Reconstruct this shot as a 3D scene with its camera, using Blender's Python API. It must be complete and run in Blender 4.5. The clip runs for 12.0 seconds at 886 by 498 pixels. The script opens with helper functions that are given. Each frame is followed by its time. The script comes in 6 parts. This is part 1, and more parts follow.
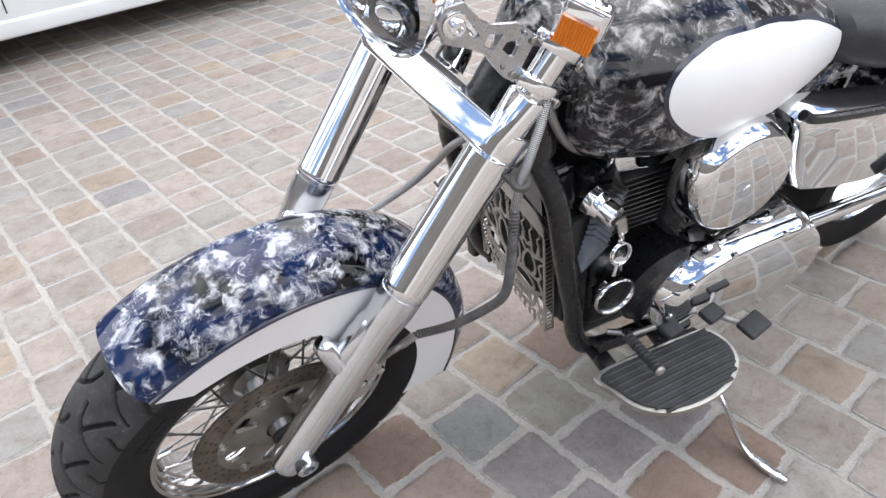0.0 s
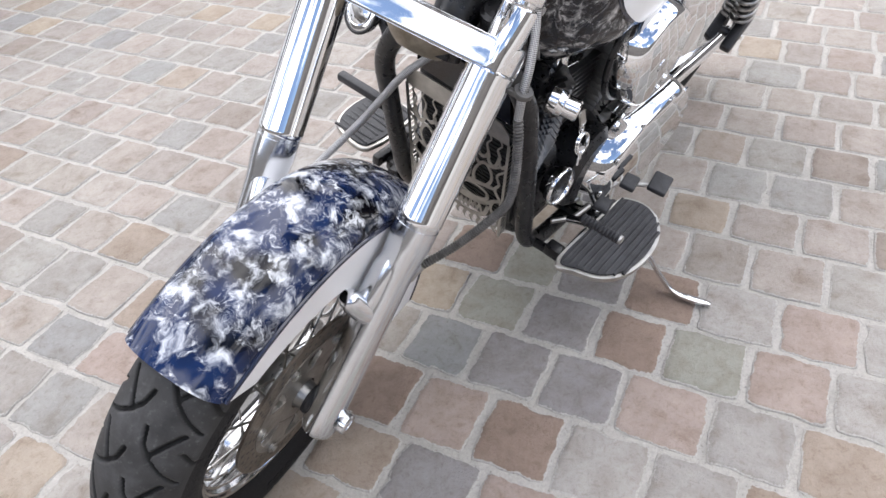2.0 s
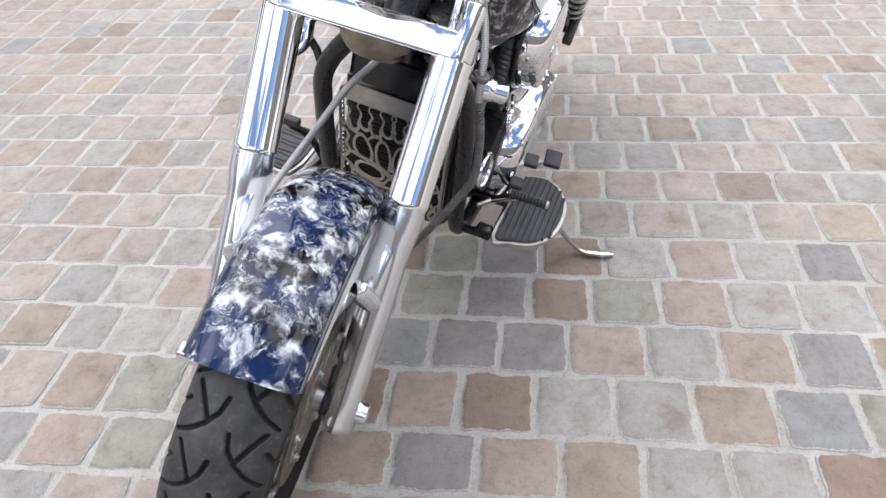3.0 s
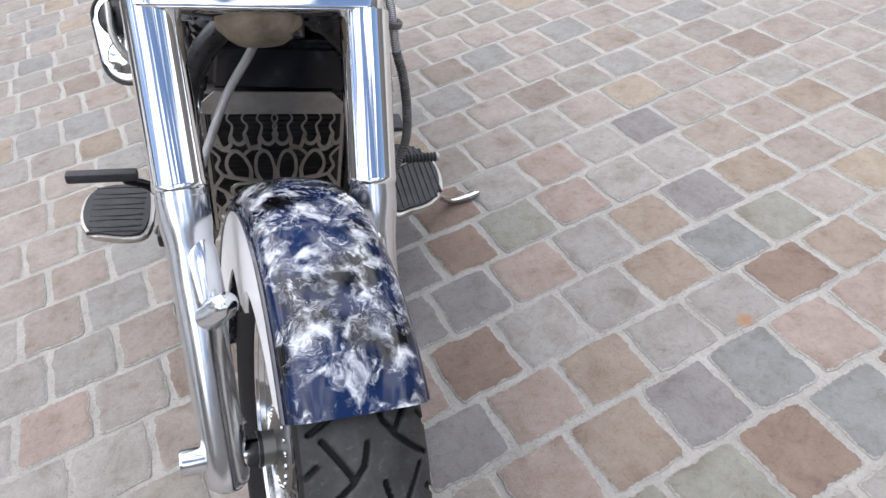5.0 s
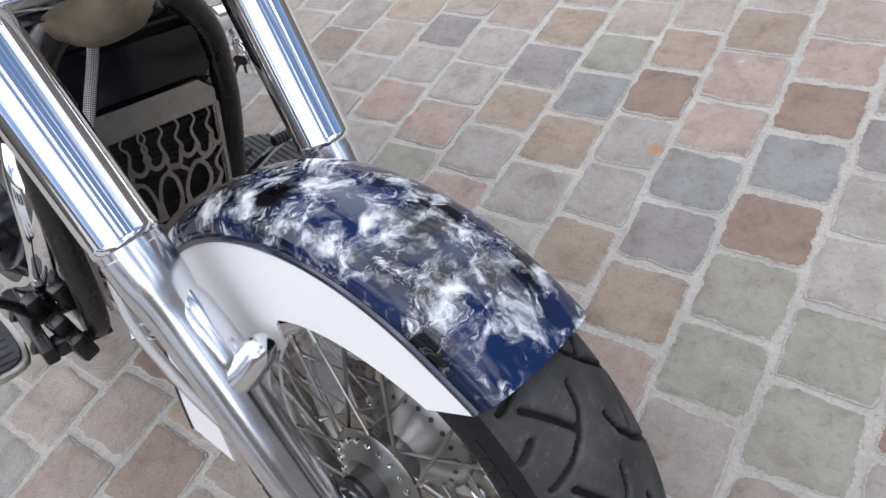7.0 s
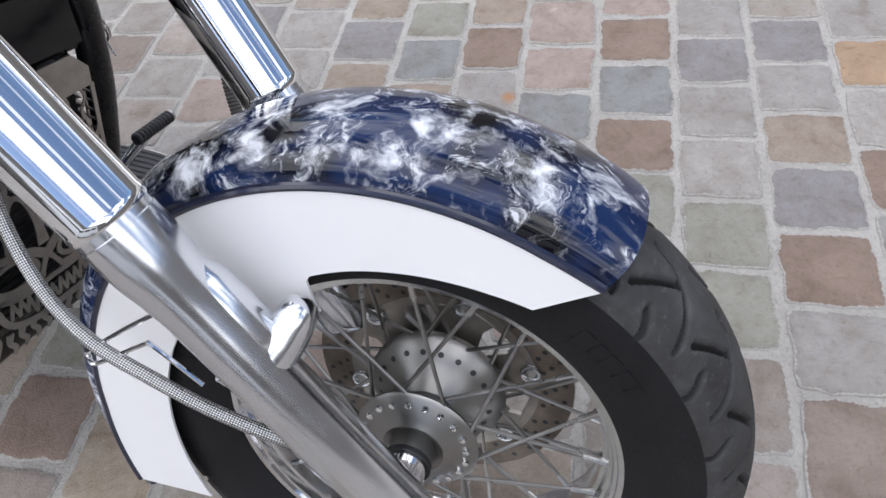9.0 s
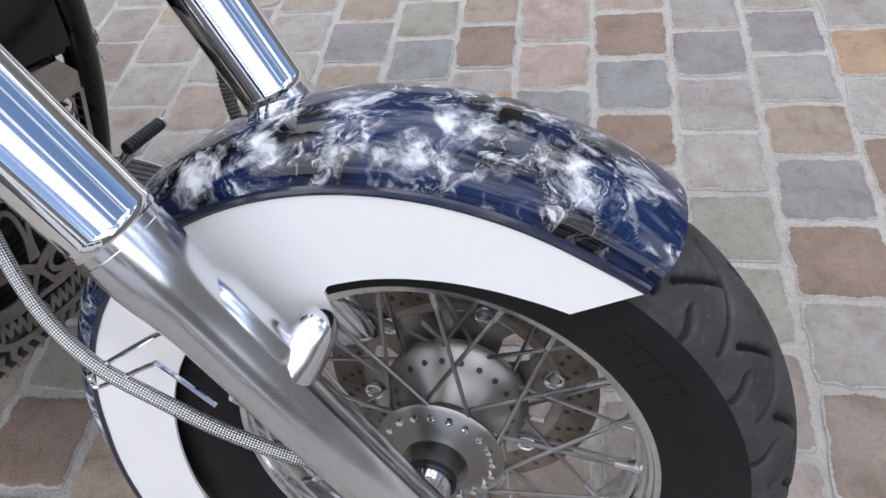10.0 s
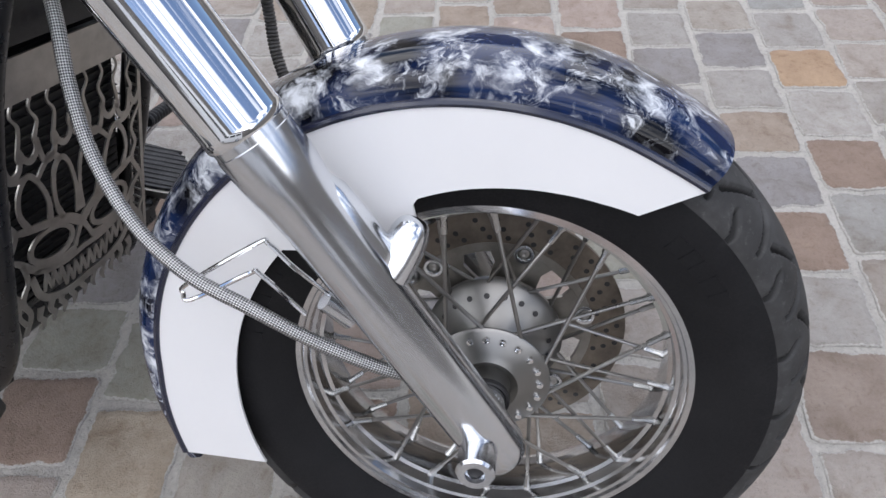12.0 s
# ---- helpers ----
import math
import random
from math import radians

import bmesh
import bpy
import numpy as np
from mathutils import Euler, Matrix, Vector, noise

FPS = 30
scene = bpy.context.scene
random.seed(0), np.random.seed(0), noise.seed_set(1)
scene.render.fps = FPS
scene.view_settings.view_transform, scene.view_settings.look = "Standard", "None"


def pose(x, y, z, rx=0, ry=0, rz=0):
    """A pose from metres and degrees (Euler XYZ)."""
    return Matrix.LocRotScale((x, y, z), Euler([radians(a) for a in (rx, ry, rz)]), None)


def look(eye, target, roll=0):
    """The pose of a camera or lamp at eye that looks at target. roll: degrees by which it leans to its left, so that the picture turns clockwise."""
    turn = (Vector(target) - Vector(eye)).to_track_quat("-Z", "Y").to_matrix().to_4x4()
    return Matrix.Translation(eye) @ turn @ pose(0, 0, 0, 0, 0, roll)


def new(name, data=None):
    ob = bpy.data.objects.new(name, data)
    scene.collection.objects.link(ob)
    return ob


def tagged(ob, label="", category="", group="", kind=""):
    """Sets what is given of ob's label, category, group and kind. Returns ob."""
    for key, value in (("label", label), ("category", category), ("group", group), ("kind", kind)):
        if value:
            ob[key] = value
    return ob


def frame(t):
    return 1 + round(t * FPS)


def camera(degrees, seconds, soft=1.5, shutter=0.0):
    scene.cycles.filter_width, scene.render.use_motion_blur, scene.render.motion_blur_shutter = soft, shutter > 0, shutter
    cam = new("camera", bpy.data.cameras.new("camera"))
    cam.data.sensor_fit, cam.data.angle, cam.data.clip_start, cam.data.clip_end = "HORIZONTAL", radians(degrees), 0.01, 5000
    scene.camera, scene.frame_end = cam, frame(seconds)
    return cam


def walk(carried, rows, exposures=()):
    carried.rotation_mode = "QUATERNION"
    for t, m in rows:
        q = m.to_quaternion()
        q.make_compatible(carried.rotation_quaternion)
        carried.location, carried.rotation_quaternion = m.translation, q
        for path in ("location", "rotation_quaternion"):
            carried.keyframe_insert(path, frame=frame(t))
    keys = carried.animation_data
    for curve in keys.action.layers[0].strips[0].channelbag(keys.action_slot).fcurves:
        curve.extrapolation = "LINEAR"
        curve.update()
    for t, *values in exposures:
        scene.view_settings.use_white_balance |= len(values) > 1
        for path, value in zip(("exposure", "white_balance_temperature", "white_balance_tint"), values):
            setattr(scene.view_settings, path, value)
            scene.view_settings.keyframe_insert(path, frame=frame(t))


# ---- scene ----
cam = camera(65.3, 12.0)
PATH = [
    (0, (0.2015, 0.9207, 1.1830), (-0.7024, -0.4667, 0.0610), -4.70),
    (0.5, (0.2823, 0.9284, 1.2100), (-0.7106, -0.3808, 0.0690), -4.20),
    (1, (0.3382, 0.8752, 1.2170), (-0.6995, -0.3620, 0.0360), -5.00),
    (1.5, (0.4060, 0.7700, 1.2100), (-0.7379, -0.2924, -0.0400), -7.30),
    (2, (0.4478, 0.6981, 1.2180), (-0.7776, -0.1689, -0.1040), -6.10),
    (2.5, (0.5697, 0.6041, 1.2340), (-0.8348, 0.0110, -0.0600), -4.70),
    (3, (0.6866, 0.5096, 1.2370), (-0.7978, 0.0927, -0.0360), -5.30),
    (3.2, (0.6993, 0.4845, 1.2330), (-0.8036, 0.1148, -0.0320), -5.50),
    (4.8, (0.6660, 0.1516, 1.1840), (-0.8326, 0.3667, -0.1220), -9.50),
    (5, (0.6403, 0.0929, 1.1670), (-0.8071, 0.4460, -0.1680), -10.70),
    (5.5, (0.6025, -0.0200, 1.1440), (-0.7190, 0.5609, -0.2410), -12.80),
    (6, (0.5651, -0.0649, 1.1220), (-0.7044, 0.5761, -0.2840), -13.80),
    (6.5, (0.4905, -0.1024, 1.0950), (-0.7105, 0.6350, -0.3230), -18.30),
    (7, (0.4031, -0.1410, 1.0880), (-0.6486, 0.6743, -0.4040), -20.40),
    (7.5, (0.3353, -0.1625, 1.0540), (-0.5308, 0.7636, -0.4920), -18.90),
    (7.7, (0.2860, -0.1860, 1.0000), (-0.4860, 0.8320, -0.5380), -17.10),
    (9.3, (0.1815, -0.3011, 1.0360), (-0.3037, 0.8408, -0.5330), -11.00),
    (9.5, (0.1767, -0.2960, 1.0360), (-0.3104, 0.8523, -0.5280), -11.10),
    (10, (0.1438, -0.2845, 1.0100), (-0.3037, 0.8669, -0.5630), -11.40),
    (10.5, (0.0973, -0.3008, 1.0130), (-0.2964, 0.8243, -0.5930), -12.00),
    (11, (0.0564, -0.3245, 0.9830), (-0.2454, 0.8519, -0.6060), -5.50),
    (11.5, (0.0460, -0.3660, 0.9750), (-0.2010, 0.8590, -0.5870), -1.20),
    (12, (0.0306, -0.4369, 1.0010), (-0.2086, 0.8523, -0.5100), -3.20),
]
walk(cam, [(t, look(eye, target, roll)) for t, eye, target, roll in PATH], exposures=[(0.0, 0.88, 6640, 13), (3.2, 0.81, 6590, 13), (5.0, 0.60, 6500, 13), (7.5, 0.41, 6460, 13), (9.5, 0.37, 6400, 13), (12.0, 0.32, 6420, 13)])

# ---- world, sun and exposure ----
world = bpy.data.worlds.new("sky")
scene.world = world
world.use_nodes = True
wn = world.node_tree.nodes
sky = wn.new("ShaderNodeTexSky")
sky.sky_type, sky.sun_disc = "NISHITA", False
SUN_UP, SUN_AZ = 70.0, 255.0     # degrees above the horizon; heading of the sun, from +x towards +y
sky.sun_elevation, sky.sun_rotation = radians(SUN_UP), radians(90 - SUN_AZ)
sky.air_density, sky.dust_density = 0.9, 0.5
# broken white cloud over the blue
wl = world.node_tree.links
wtc = wn.new("ShaderNodeTexCoord")
wmap = wn.new("ShaderNodeMapping")
wmap.inputs["Scale"].default_value = (1.0, 1.0, 1.7)
cloud_noise = wn.new("ShaderNodeTexNoise")
cloud_noise.inputs["Scale"].default_value, cloud_noise.inputs["Detail"].default_value, cloud_noise.inputs["Roughness"].default_value = 2.6, 6.0, 0.55
cloud_ramp = wn.new("ShaderNodeValToRGB")
cloud_ramp.color_ramp.elements[0].position, cloud_ramp.color_ramp.elements[1].position = 0.43, 0.54
cloud_mix = wn.new("ShaderNodeMix")
cloud_mix.data_type = "RGBA"
cloud_mix.inputs[7].default_value = (15.2, 15.6, 16.2, 1)
wl.new(wtc.outputs["Generated"], wmap.inputs["Vector"])
wl.new(wmap.outputs["Vector"], cloud_noise.inputs["Vector"])
wl.new(cloud_noise.outputs["Fac"], cloud_ramp.inputs["Fac"])
wl.new(cloud_ramp.outputs["Color"], cloud_mix.inputs[0])
wl.new(sky.outputs[0], cloud_mix.inputs[6])
wl.new(cloud_mix.outputs[2], wn["Background"].inputs[0])
wn["Background"].inputs[1].default_value = 0.13
sun = new("sun", bpy.data.lights.new("sun", "SUN"))
sun.data.energy, sun.data.angle, sun.data.color = 0.95, radians(70), (1.0, 0.98, 0.955)
sun_dir = Vector((math.cos(radians(SUN_UP)) * math.cos(radians(SUN_AZ)), math.cos(radians(SUN_UP)) * math.sin(radians(SUN_AZ)), math.sin(radians(SUN_UP))))
sun.matrix_basis = look(sun_dir * 10, (0, 0, 0))



# ---- materials ----
def material(name, color=(0.5, 0.5, 0.5), rough=0.5, metal=0.0, coat=0.0, spec=0.5):
    m = bpy.data.materials.new(name)
    m.use_nodes = True
    b = m.node_tree.nodes["Principled BSDF"]
    b.inputs["Base Color"].default_value = (*color, 1)
    b.inputs["Roughness"].default_value = rough
    b.inputs["Metallic"].default_value = metal
    b.inputs["Coat Weight"].default_value = coat
    b.inputs["Coat Roughness"].default_value = 0.03
    b.inputs["Specular IOR Level"].default_value = spec
    return m


def node(m, kind, **values):
    n = m.node_tree.nodes.new(kind)
    for key, value in values.items():
        n.inputs[key.replace("_", " ")].default_value = value
    return n


def link(m, a, b):
    m.node_tree.links.new(a, b)


def coords(m, scale=1.0):
    tc = m.node_tree.nodes.new("ShaderNodeTexCoord")
    mp = m.node_tree.nodes.new("ShaderNodeMapping")
    mp.inputs["Scale"].default_value = (scale, scale, scale) if not isinstance(scale, tuple) else scale
    link(m, tc.outputs["Object"], mp.inputs["Vector"])
    return mp.outputs["Vector"]


def noise_tex(m, vec, scale, detail=4.0, rough=0.55, distort=0.0):
    n = node(m, "ShaderNodeTexNoise", Scale=scale, Detail=detail, Roughness=rough, Distortion=distort)
    link(m, vec, n.inputs["Vector"])
    return n.outputs["Fac"]


def ramp(m, fac, stops):
    r = m.node_tree.nodes.new("ShaderNodeValToRGB")
    e = r.color_ramp.elements
    while len(e) < len(stops):
        e.new(0.5)
    for el, (p, c) in zip(e, stops):
        el.position, el.color = p, (*c, 1) if len(c) == 3 else c
    link(m, fac, r.inputs["Fac"])
    return r.outputs["Color"]


def grey(v):
    return (v, v, v)


def bump(m, height, strength=0.3, distance=0.002):
    b = node(m, "ShaderNodeBump", Strength=strength, Distance=distance)
    link(m, height, b.inputs["Height"])
    link(m, b.outputs["Normal"], m.node_tree.nodes["Principled BSDF"].inputs["Normal"])


def shader(m):
    return m.node_tree.nodes["Principled BSDF"]


def mottled(name, dark, light, scale, rough=(0.4, 0.6), metal=0.0, relief=0.2, depth=0.001, coat=0.0, fine=None):
    """A surface with broad stains and fine grain."""
    m = material(name, light, 0.5, metal, coat)
    v = coords(m)
    broad = noise_tex(m, v, scale, 5, 0.6)
    link(m, ramp(m, broad, [(0.3, dark), (0.7, light)]), shader(m).inputs["Base Color"])
    grain = noise_tex(m, v, fine or scale * 9, 3, 0.6)
    link(m, ramp(m, grain, [(0.3, grey(rough[0])), (0.7, grey(rough[1]))]), shader(m).inputs["Roughness"])
    bump(m, grain, relief, depth)
    return m


CHROME = mottled("chrome", (0.78, 0.79, 0.80), (0.86, 0.87, 0.88), 14, (0.025, 0.07), 1.0, 0.02, 0.0004, fine=60)
ALU = mottled("satin aluminium", (0.66, 0.68, 0.71), (0.74, 0.76, 0.79), 7, (0.15, 0.21), 1.0, 0.0, 0.0003, fine=26)
STEEL = mottled("dull steel", (0.30, 0.29, 0.27), (0.48, 0.47, 0.45), 30, (0.30, 0.5), 1.0, 0.2, 0.0005)
RUSTY = mottled("weathered rotor steel", (0.11, 0.094, 0.078), (0.23, 0.195, 0.16), 30, (0.35, 0.55), 0.85, 0.2, 0.0005)
RUBBER = mottled("tyre rubber", (0.006, 0.006, 0.007), (0.012, 0.012, 0.013), 12, (0.55, 0.72), 0.0, 0.25, 0.0006, fine=400)
RUBBER.node_tree.nodes["Principled BSDF"].inputs["Specular IOR Level"].default_value = 0.22
PAD = mottled("black ribbed rubber", (0.012, 0.012, 0.014), (0.035, 0.036, 0.040), 30, (0.45, 0.65), 0.0, 0.2, 0.0005)
BLACK = mottled("black enamel", (0.004, 0.004, 0.005), (0.010, 0.010, 0.011), 10, (0.22, 0.42), 0.0, 0.05, 0.0005)
PLASTIC = mottled("black plastic", (0.008, 0.008, 0.009), (0.022, 0.022, 0.024), 20, (0.35, 0.55), 0.0, 0.2, 0.0005)
WHITE = mottled("white paint", (0.71, 0.71, 0.715), (0.75, 0.75, 0.755), 5, (0.28, 0.36), 0.0, 0.0, 0.0004, fine=8)
STRIPE = material("dark blue pinstripe", (0.012, 0.015, 0.035), 0.2, 0, 0.5)
LEATHER = mottled("black leather", (0.012, 0.012, 0.015), (0.030, 0.031, 0.036), 16, (0.45, 0.65), 0.0, 0.35, 0.0012, fine=190)
AMBER = material("amber lens", (0.62, 0.17, 0.012), 0.12, 0, 0.5)
GUARD = mottled("stainless sheet", (0.38, 0.365, 0.34), (0.54, 0.525, 0.49), 30, (0.32, 0.45), 1.0, 0.1, 0.0004)


def tread_rubber():
    """Scuffed, dusty tread; the groove mask turns the cut grooves near black."""
    m = material("scuffed tread rubber", (0.04, 0.04, 0.04), 0.7, 0, 0.0, 0.35)
    v = coords(m)
    broad = noise_tex(m, v, 22, 6, 0.65)
    specks = noise_tex(m, v, 130, 4, 0.65)
    col = ramp(m, broad, [(0.32, grey(0.016)), (0.52, grey(0.033)), (0.72, (0.062, 0.062, 0.063))])
    dust = node(m, "ShaderNodeMix")
    dust.data_type = "RGBA"
    link(m, ramp(m, specks, [(0.58, grey(0)), (0.78, grey(0.5))]), dust.inputs[0])
    link(m, col, dust.inputs[6])
    dust.inputs[7].default_value = (0.12, 0.118, 0.115, 1)
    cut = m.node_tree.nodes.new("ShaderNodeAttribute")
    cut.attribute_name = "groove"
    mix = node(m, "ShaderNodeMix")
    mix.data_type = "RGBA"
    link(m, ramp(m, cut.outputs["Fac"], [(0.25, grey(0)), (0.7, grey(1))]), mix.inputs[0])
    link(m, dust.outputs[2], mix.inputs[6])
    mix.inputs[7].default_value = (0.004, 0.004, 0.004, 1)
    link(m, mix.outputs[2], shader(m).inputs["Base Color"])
    link(m, ramp(m, broad, [(0.3, grey(0.55)), (0.7, grey(0.8))]), shader(m).inputs["Roughness"])
    bump(m, specks, 0.3, 0.0008)
    return m


TREAD = tread_rubber()


def smoke_paint(dark=(0.0025, 0.0025, 0.004), blue=(0.006, 0.0165, 0.060), smoke=(0.74, 0.77, 0.81), blot=13.0):
    """Black and blue paint with soft white airbrushed smoke and fine curls under clear lacquer."""
    m = material("airbrushed smoke paint", dark, 0.05, 0, 0.0, 0.36)
    v = coords(m)
    warp = node(m, "ShaderNodeTexNoise", Scale=11.0, Detail=4.0, Roughness=0.55)
    link(m, v, warp.inputs["Vector"])
    mix = node(m, "ShaderNodeMix")
    mix.data_type, mix.blend_type = "RGBA", "LINEAR_LIGHT"
    mix.inputs[0].default_value = 0.042
    link(m, v, mix.inputs[6])
    link(m, warp.outputs["Color"], mix.inputs[7])
    w = mix.outputs[2]
    base = ramp(m, noise_tex(m, v, blot, 2, 0.5), [(0.38, dark), (0.455, tuple(0.5 * (a + b) for a, b in zip(dark, blue))), (0.53, blue)])
    # broad soft billows
    billow = ramp(m, noise_tex(m, w, 32, 5, 0.60, 0.35), [(0.485, grey(0)), (0.545, grey(0.12)), (0.61, grey(0.44)), (0.70, grey(0.92))])
    # torn, sharper flecks inside them
    fleck = ramp(m, noise_tex(m, w, 74, 8, 0.68, 0.9), [(0.50, grey(0)), (0.57, grey(0.30)), (0.64, grey(0.85)), (0.70, grey(1))])
    near = ramp(m, noise_tex(m, w, 24, 3, 0.5, 0.4), [(0.47, grey(0)), (0.55, grey(0.9))])
    # thin curling threads
    rid = node(m, "ShaderNodeTexNoise", Scale=48.0, Detail=6.0, Roughness=0.62, Distortion=1.6)
    rid.noise_type, rid.normalize = "RIDGED_MULTIFRACTAL", True
    link(m, w, rid.inputs["Vector"])
    thread = ramp(m, rid.outputs["Fac"], [(0.60, grey(0)), (0.72, grey(0.35)), (0.86, grey(0.9))])

    def blend(kind, a, b, fac=1.0):
        q = node(m, "ShaderNodeMix")
        q.data_type, q.blend_type = "RGBA", kind
        q.inputs[0].default_value = fac
        link(m, a, q.inputs[6])
        link(m, b, q.inputs[7])
        return q.outputs[2]

    torn = blend("MULTIPLY", blend("SCREEN", fleck, thread), near)
    cover = blend("SCREEN", billow, torn, 0.9)
    paint = node(m, "ShaderNodeMix")
    paint.data_type = "RGBA"
    link(m, cover, paint.inputs[0])
    link(m, base, paint.inputs[6])
    paint.inputs[7].default_value = (*smoke, 1)
    link(m, paint.outputs[2], shader(m).inputs["Base Color"])
    return m


SMOKE = smoke_paint()


# ---- mesh helpers ----
def part(name, bm, mat, parent=None, label="", m=None, smooth=True, kind="", sharp=35):
    """Links a bmesh as one mesh object under a thing or a part."""
    me = bpy.data.meshes.new(name)
    bmesh.ops.recalc_face_normals(bm, faces=bm.faces)
    if smooth:
        for f in bm.faces:
            f.smooth = True
        for e in bm.edges:
            if len(e.link_faces) == 2 and e.calc_face_angle(0) > radians(sharp):
                e.smooth = False
    bm.to_mesh(me)
    bm.free()
    for one in (mat if isinstance(mat, (list, tuple)) else [mat]):
        me.materials.append(one)
    ob = new(name, me)
    ob.parent = parent
    if m is not None:
        ob.matrix_basis = m
    return tagged(ob, label, kind=kind)


def frames_along(pts):
    pts = [Vector(p) for p in pts]
    out, up = [], None
    for i, p in enumerate(pts):
        d = (pts[min(i + 1, len(pts) - 1)] - pts[max(i - 1, 0)]).normalized()
        if up is None:
            up = d.orthogonal().normalized()
        up = (up - d * up.dot(d)).normalized()
        out.append((p, d, up, d.cross(up)))
    return out


def curve_pts(ctrl, steps=8):
    """A smooth line through the points (Catmull-Rom)."""
    c = [Vector(p) for p in ctrl]
    c = [c[0] * 2 - c[1]] + c + [c[-1] * 2 - c[-2]]
    out = []
    for i in range(1, len(c) - 2):
        for k in range(steps):
            t = k / steps
            a, b, d, e = c[i - 1], c[i], c[i + 1], c[i + 2]
            out.append(0.5 * ((2 * b) + (d - a) * t + (2 * a - 5 * b + 4 * d - e) * t * t + (3 * b - a - 3 * d + e) * t ** 3))
    out.append(c[-2])
    return out


def sweep(bm, pts, radius, n=14, cap=True, flat=1.0, wrap=False):
    """A round bar along the points; radius is a number or one for each point. wrap lays a map round and along it."""
    rings = []
    fr = frames_along(pts)
    for i, (p, d, u, w) in enumerate(fr):
        r = radius[i] if isinstance(radius, (list, tuple)) else radius
        rings.append([bm.verts.new(p + r * (math.cos(2 * math.pi * k / n) * u + flat * math.sin(2 * math.pi * k / n) * w)) for k in range(n)])
    layer = bm.loops.layers.uv.new("wrap") if wrap else None
    run = 0.0
    for i, (a, b) in enumerate(zip(rings, rings[1:])):
        step = (fr[i + 1][0] - fr[i][0]).length
        for k in range(n):
            f = bm.faces.new((a[k], a[(k + 1) % n], b[(k + 1) % n], b[k]))
            if wrap:
                for loop, q in zip(f.loops, ((k / n, run), ((k + 1) / n, run), ((k + 1) / n, run + step), (k / n, run + step))):
                    loop[layer].uv = q
        run += step
    if cap:
        bm.faces.new(rings[0][::-1])
        bm.faces.new(rings[-1])
    return bm


def lathe(bm, profile, origin=(0, 0, 0), axis=(0, 1, 0), n=48, closed=False):
    """Turns a profile of (along, radius) round an axis."""
    a = Vector(axis).normalized()
    u = a.orthogonal().normalized()
    w = a.cross(u)
    o = Vector(origin)
    rings = []
    for s, r in profile:
        if r < 1e-6:
            rings.append([bm.verts.new(o + a * s)] * n)
        else:
            rings.append([bm.verts.new(o + a * s + r * (math.cos(2 * math.pi * k / n) * u + math.sin(2 * math.pi * k / n) * w)) for k in range(n)])
    pairs = list(zip(rings, rings[1:])) + ([(rings[-1], rings[0])] if closed else [])
    for p, q in pairs:
        for k in range(n):
            v = []
            for x in (p[k], p[(k + 1) % n], q[(k + 1) % n], q[k]):
                if x not in v:
                    v.append(x)
            if len(v) > 2:
                bm.faces.new(v)
    return bm


def box(bm, size, at=(0, 0, 0), turn=(0, 0, 0), bevel=0.0, seg=2):
    made = bmesh.ops.create_cube(bm, size=1.0)["verts"]
    m = pose(*at, *turn) @ Matrix.Diagonal((*size, 1))
    bmesh.ops.transform(bm, matrix=m, verts=made)
    if bevel:
        edges = list({e for v in made for e in v.link_edges})
        bmesh.ops.bevel(bm, geom=edges, offset=bevel, segments=seg, profile=0.5, affect="EDGES")
    return bm


def slab(bm, outline, thick, m=None, bevel=0.0, seg=2):
    """A plate: a closed outline in x, y, from z = 0 up to its thickness."""
    lo = [bm.verts.new((x, y, 0)) for x, y in outline]
    hi = [bm.verts.new((x, y, thick)) for x, y in outline]
    n = len(lo)
    f = [bm.faces.new(lo[::-1]), bm.faces.new(hi)]
    for k in range(n):
        f.append(bm.faces.new((lo[k], lo[(k + 1) % n], hi[(k + 1) % n], hi[k])))
    if bevel:
        edges = [e for e in f[1].edges] + [e for e in f[0].edges]
        bmesh.ops.bevel(bm, geom=edges, offset=bevel, segments=seg, profile=0.5, affect="EDGES")
    if m is not None:
        bmesh.ops.transform(bm, matrix=m, verts=[v for v in bm.verts])
    return bm


def join(bm, other, m=None):
    """Adds another bmesh to this one."""
    me = bpy.data.meshes.new("tmp")
    if m is not None:
        bmesh.ops.transform(other, matrix=m, verts=other.verts)
    other.to_mesh(me)
    other.free()
    bm.from_mesh(me)
    bpy.data.meshes.remove(me)
    return bm


def BM():
    return bmesh.new()


def basis(x, y, z, at=(0, 0, 0)):
    """A pose whose axes are x, y and z."""
    m = Matrix((x, y, z)).transposed().to_4x4()
    m.translation = at
    return m


# the two halves of the motorcycle: the steered front, and the body, which leans on its stand
FRONT = pose(0, 0, 0.3063, -19.4, 0, 0)
BODY = pose(-0.0225, -0.0142, 0.2963) @ pose(0, 0, 0, 0, 0, -8) @ pose(0, 0, 0, -15, 0, 0)
bike = new("motorcycle")
tagged(bike, "black and white custom cruiser motorcycle leaning on its side stand", "motorcycle")
bike.empty_display_size = 0.2


# ---- front wheel ----
def polar(r, deg, y=0.0):
    return Vector((r * math.cos(radians(deg)), y, r * math.sin(radians(deg))))


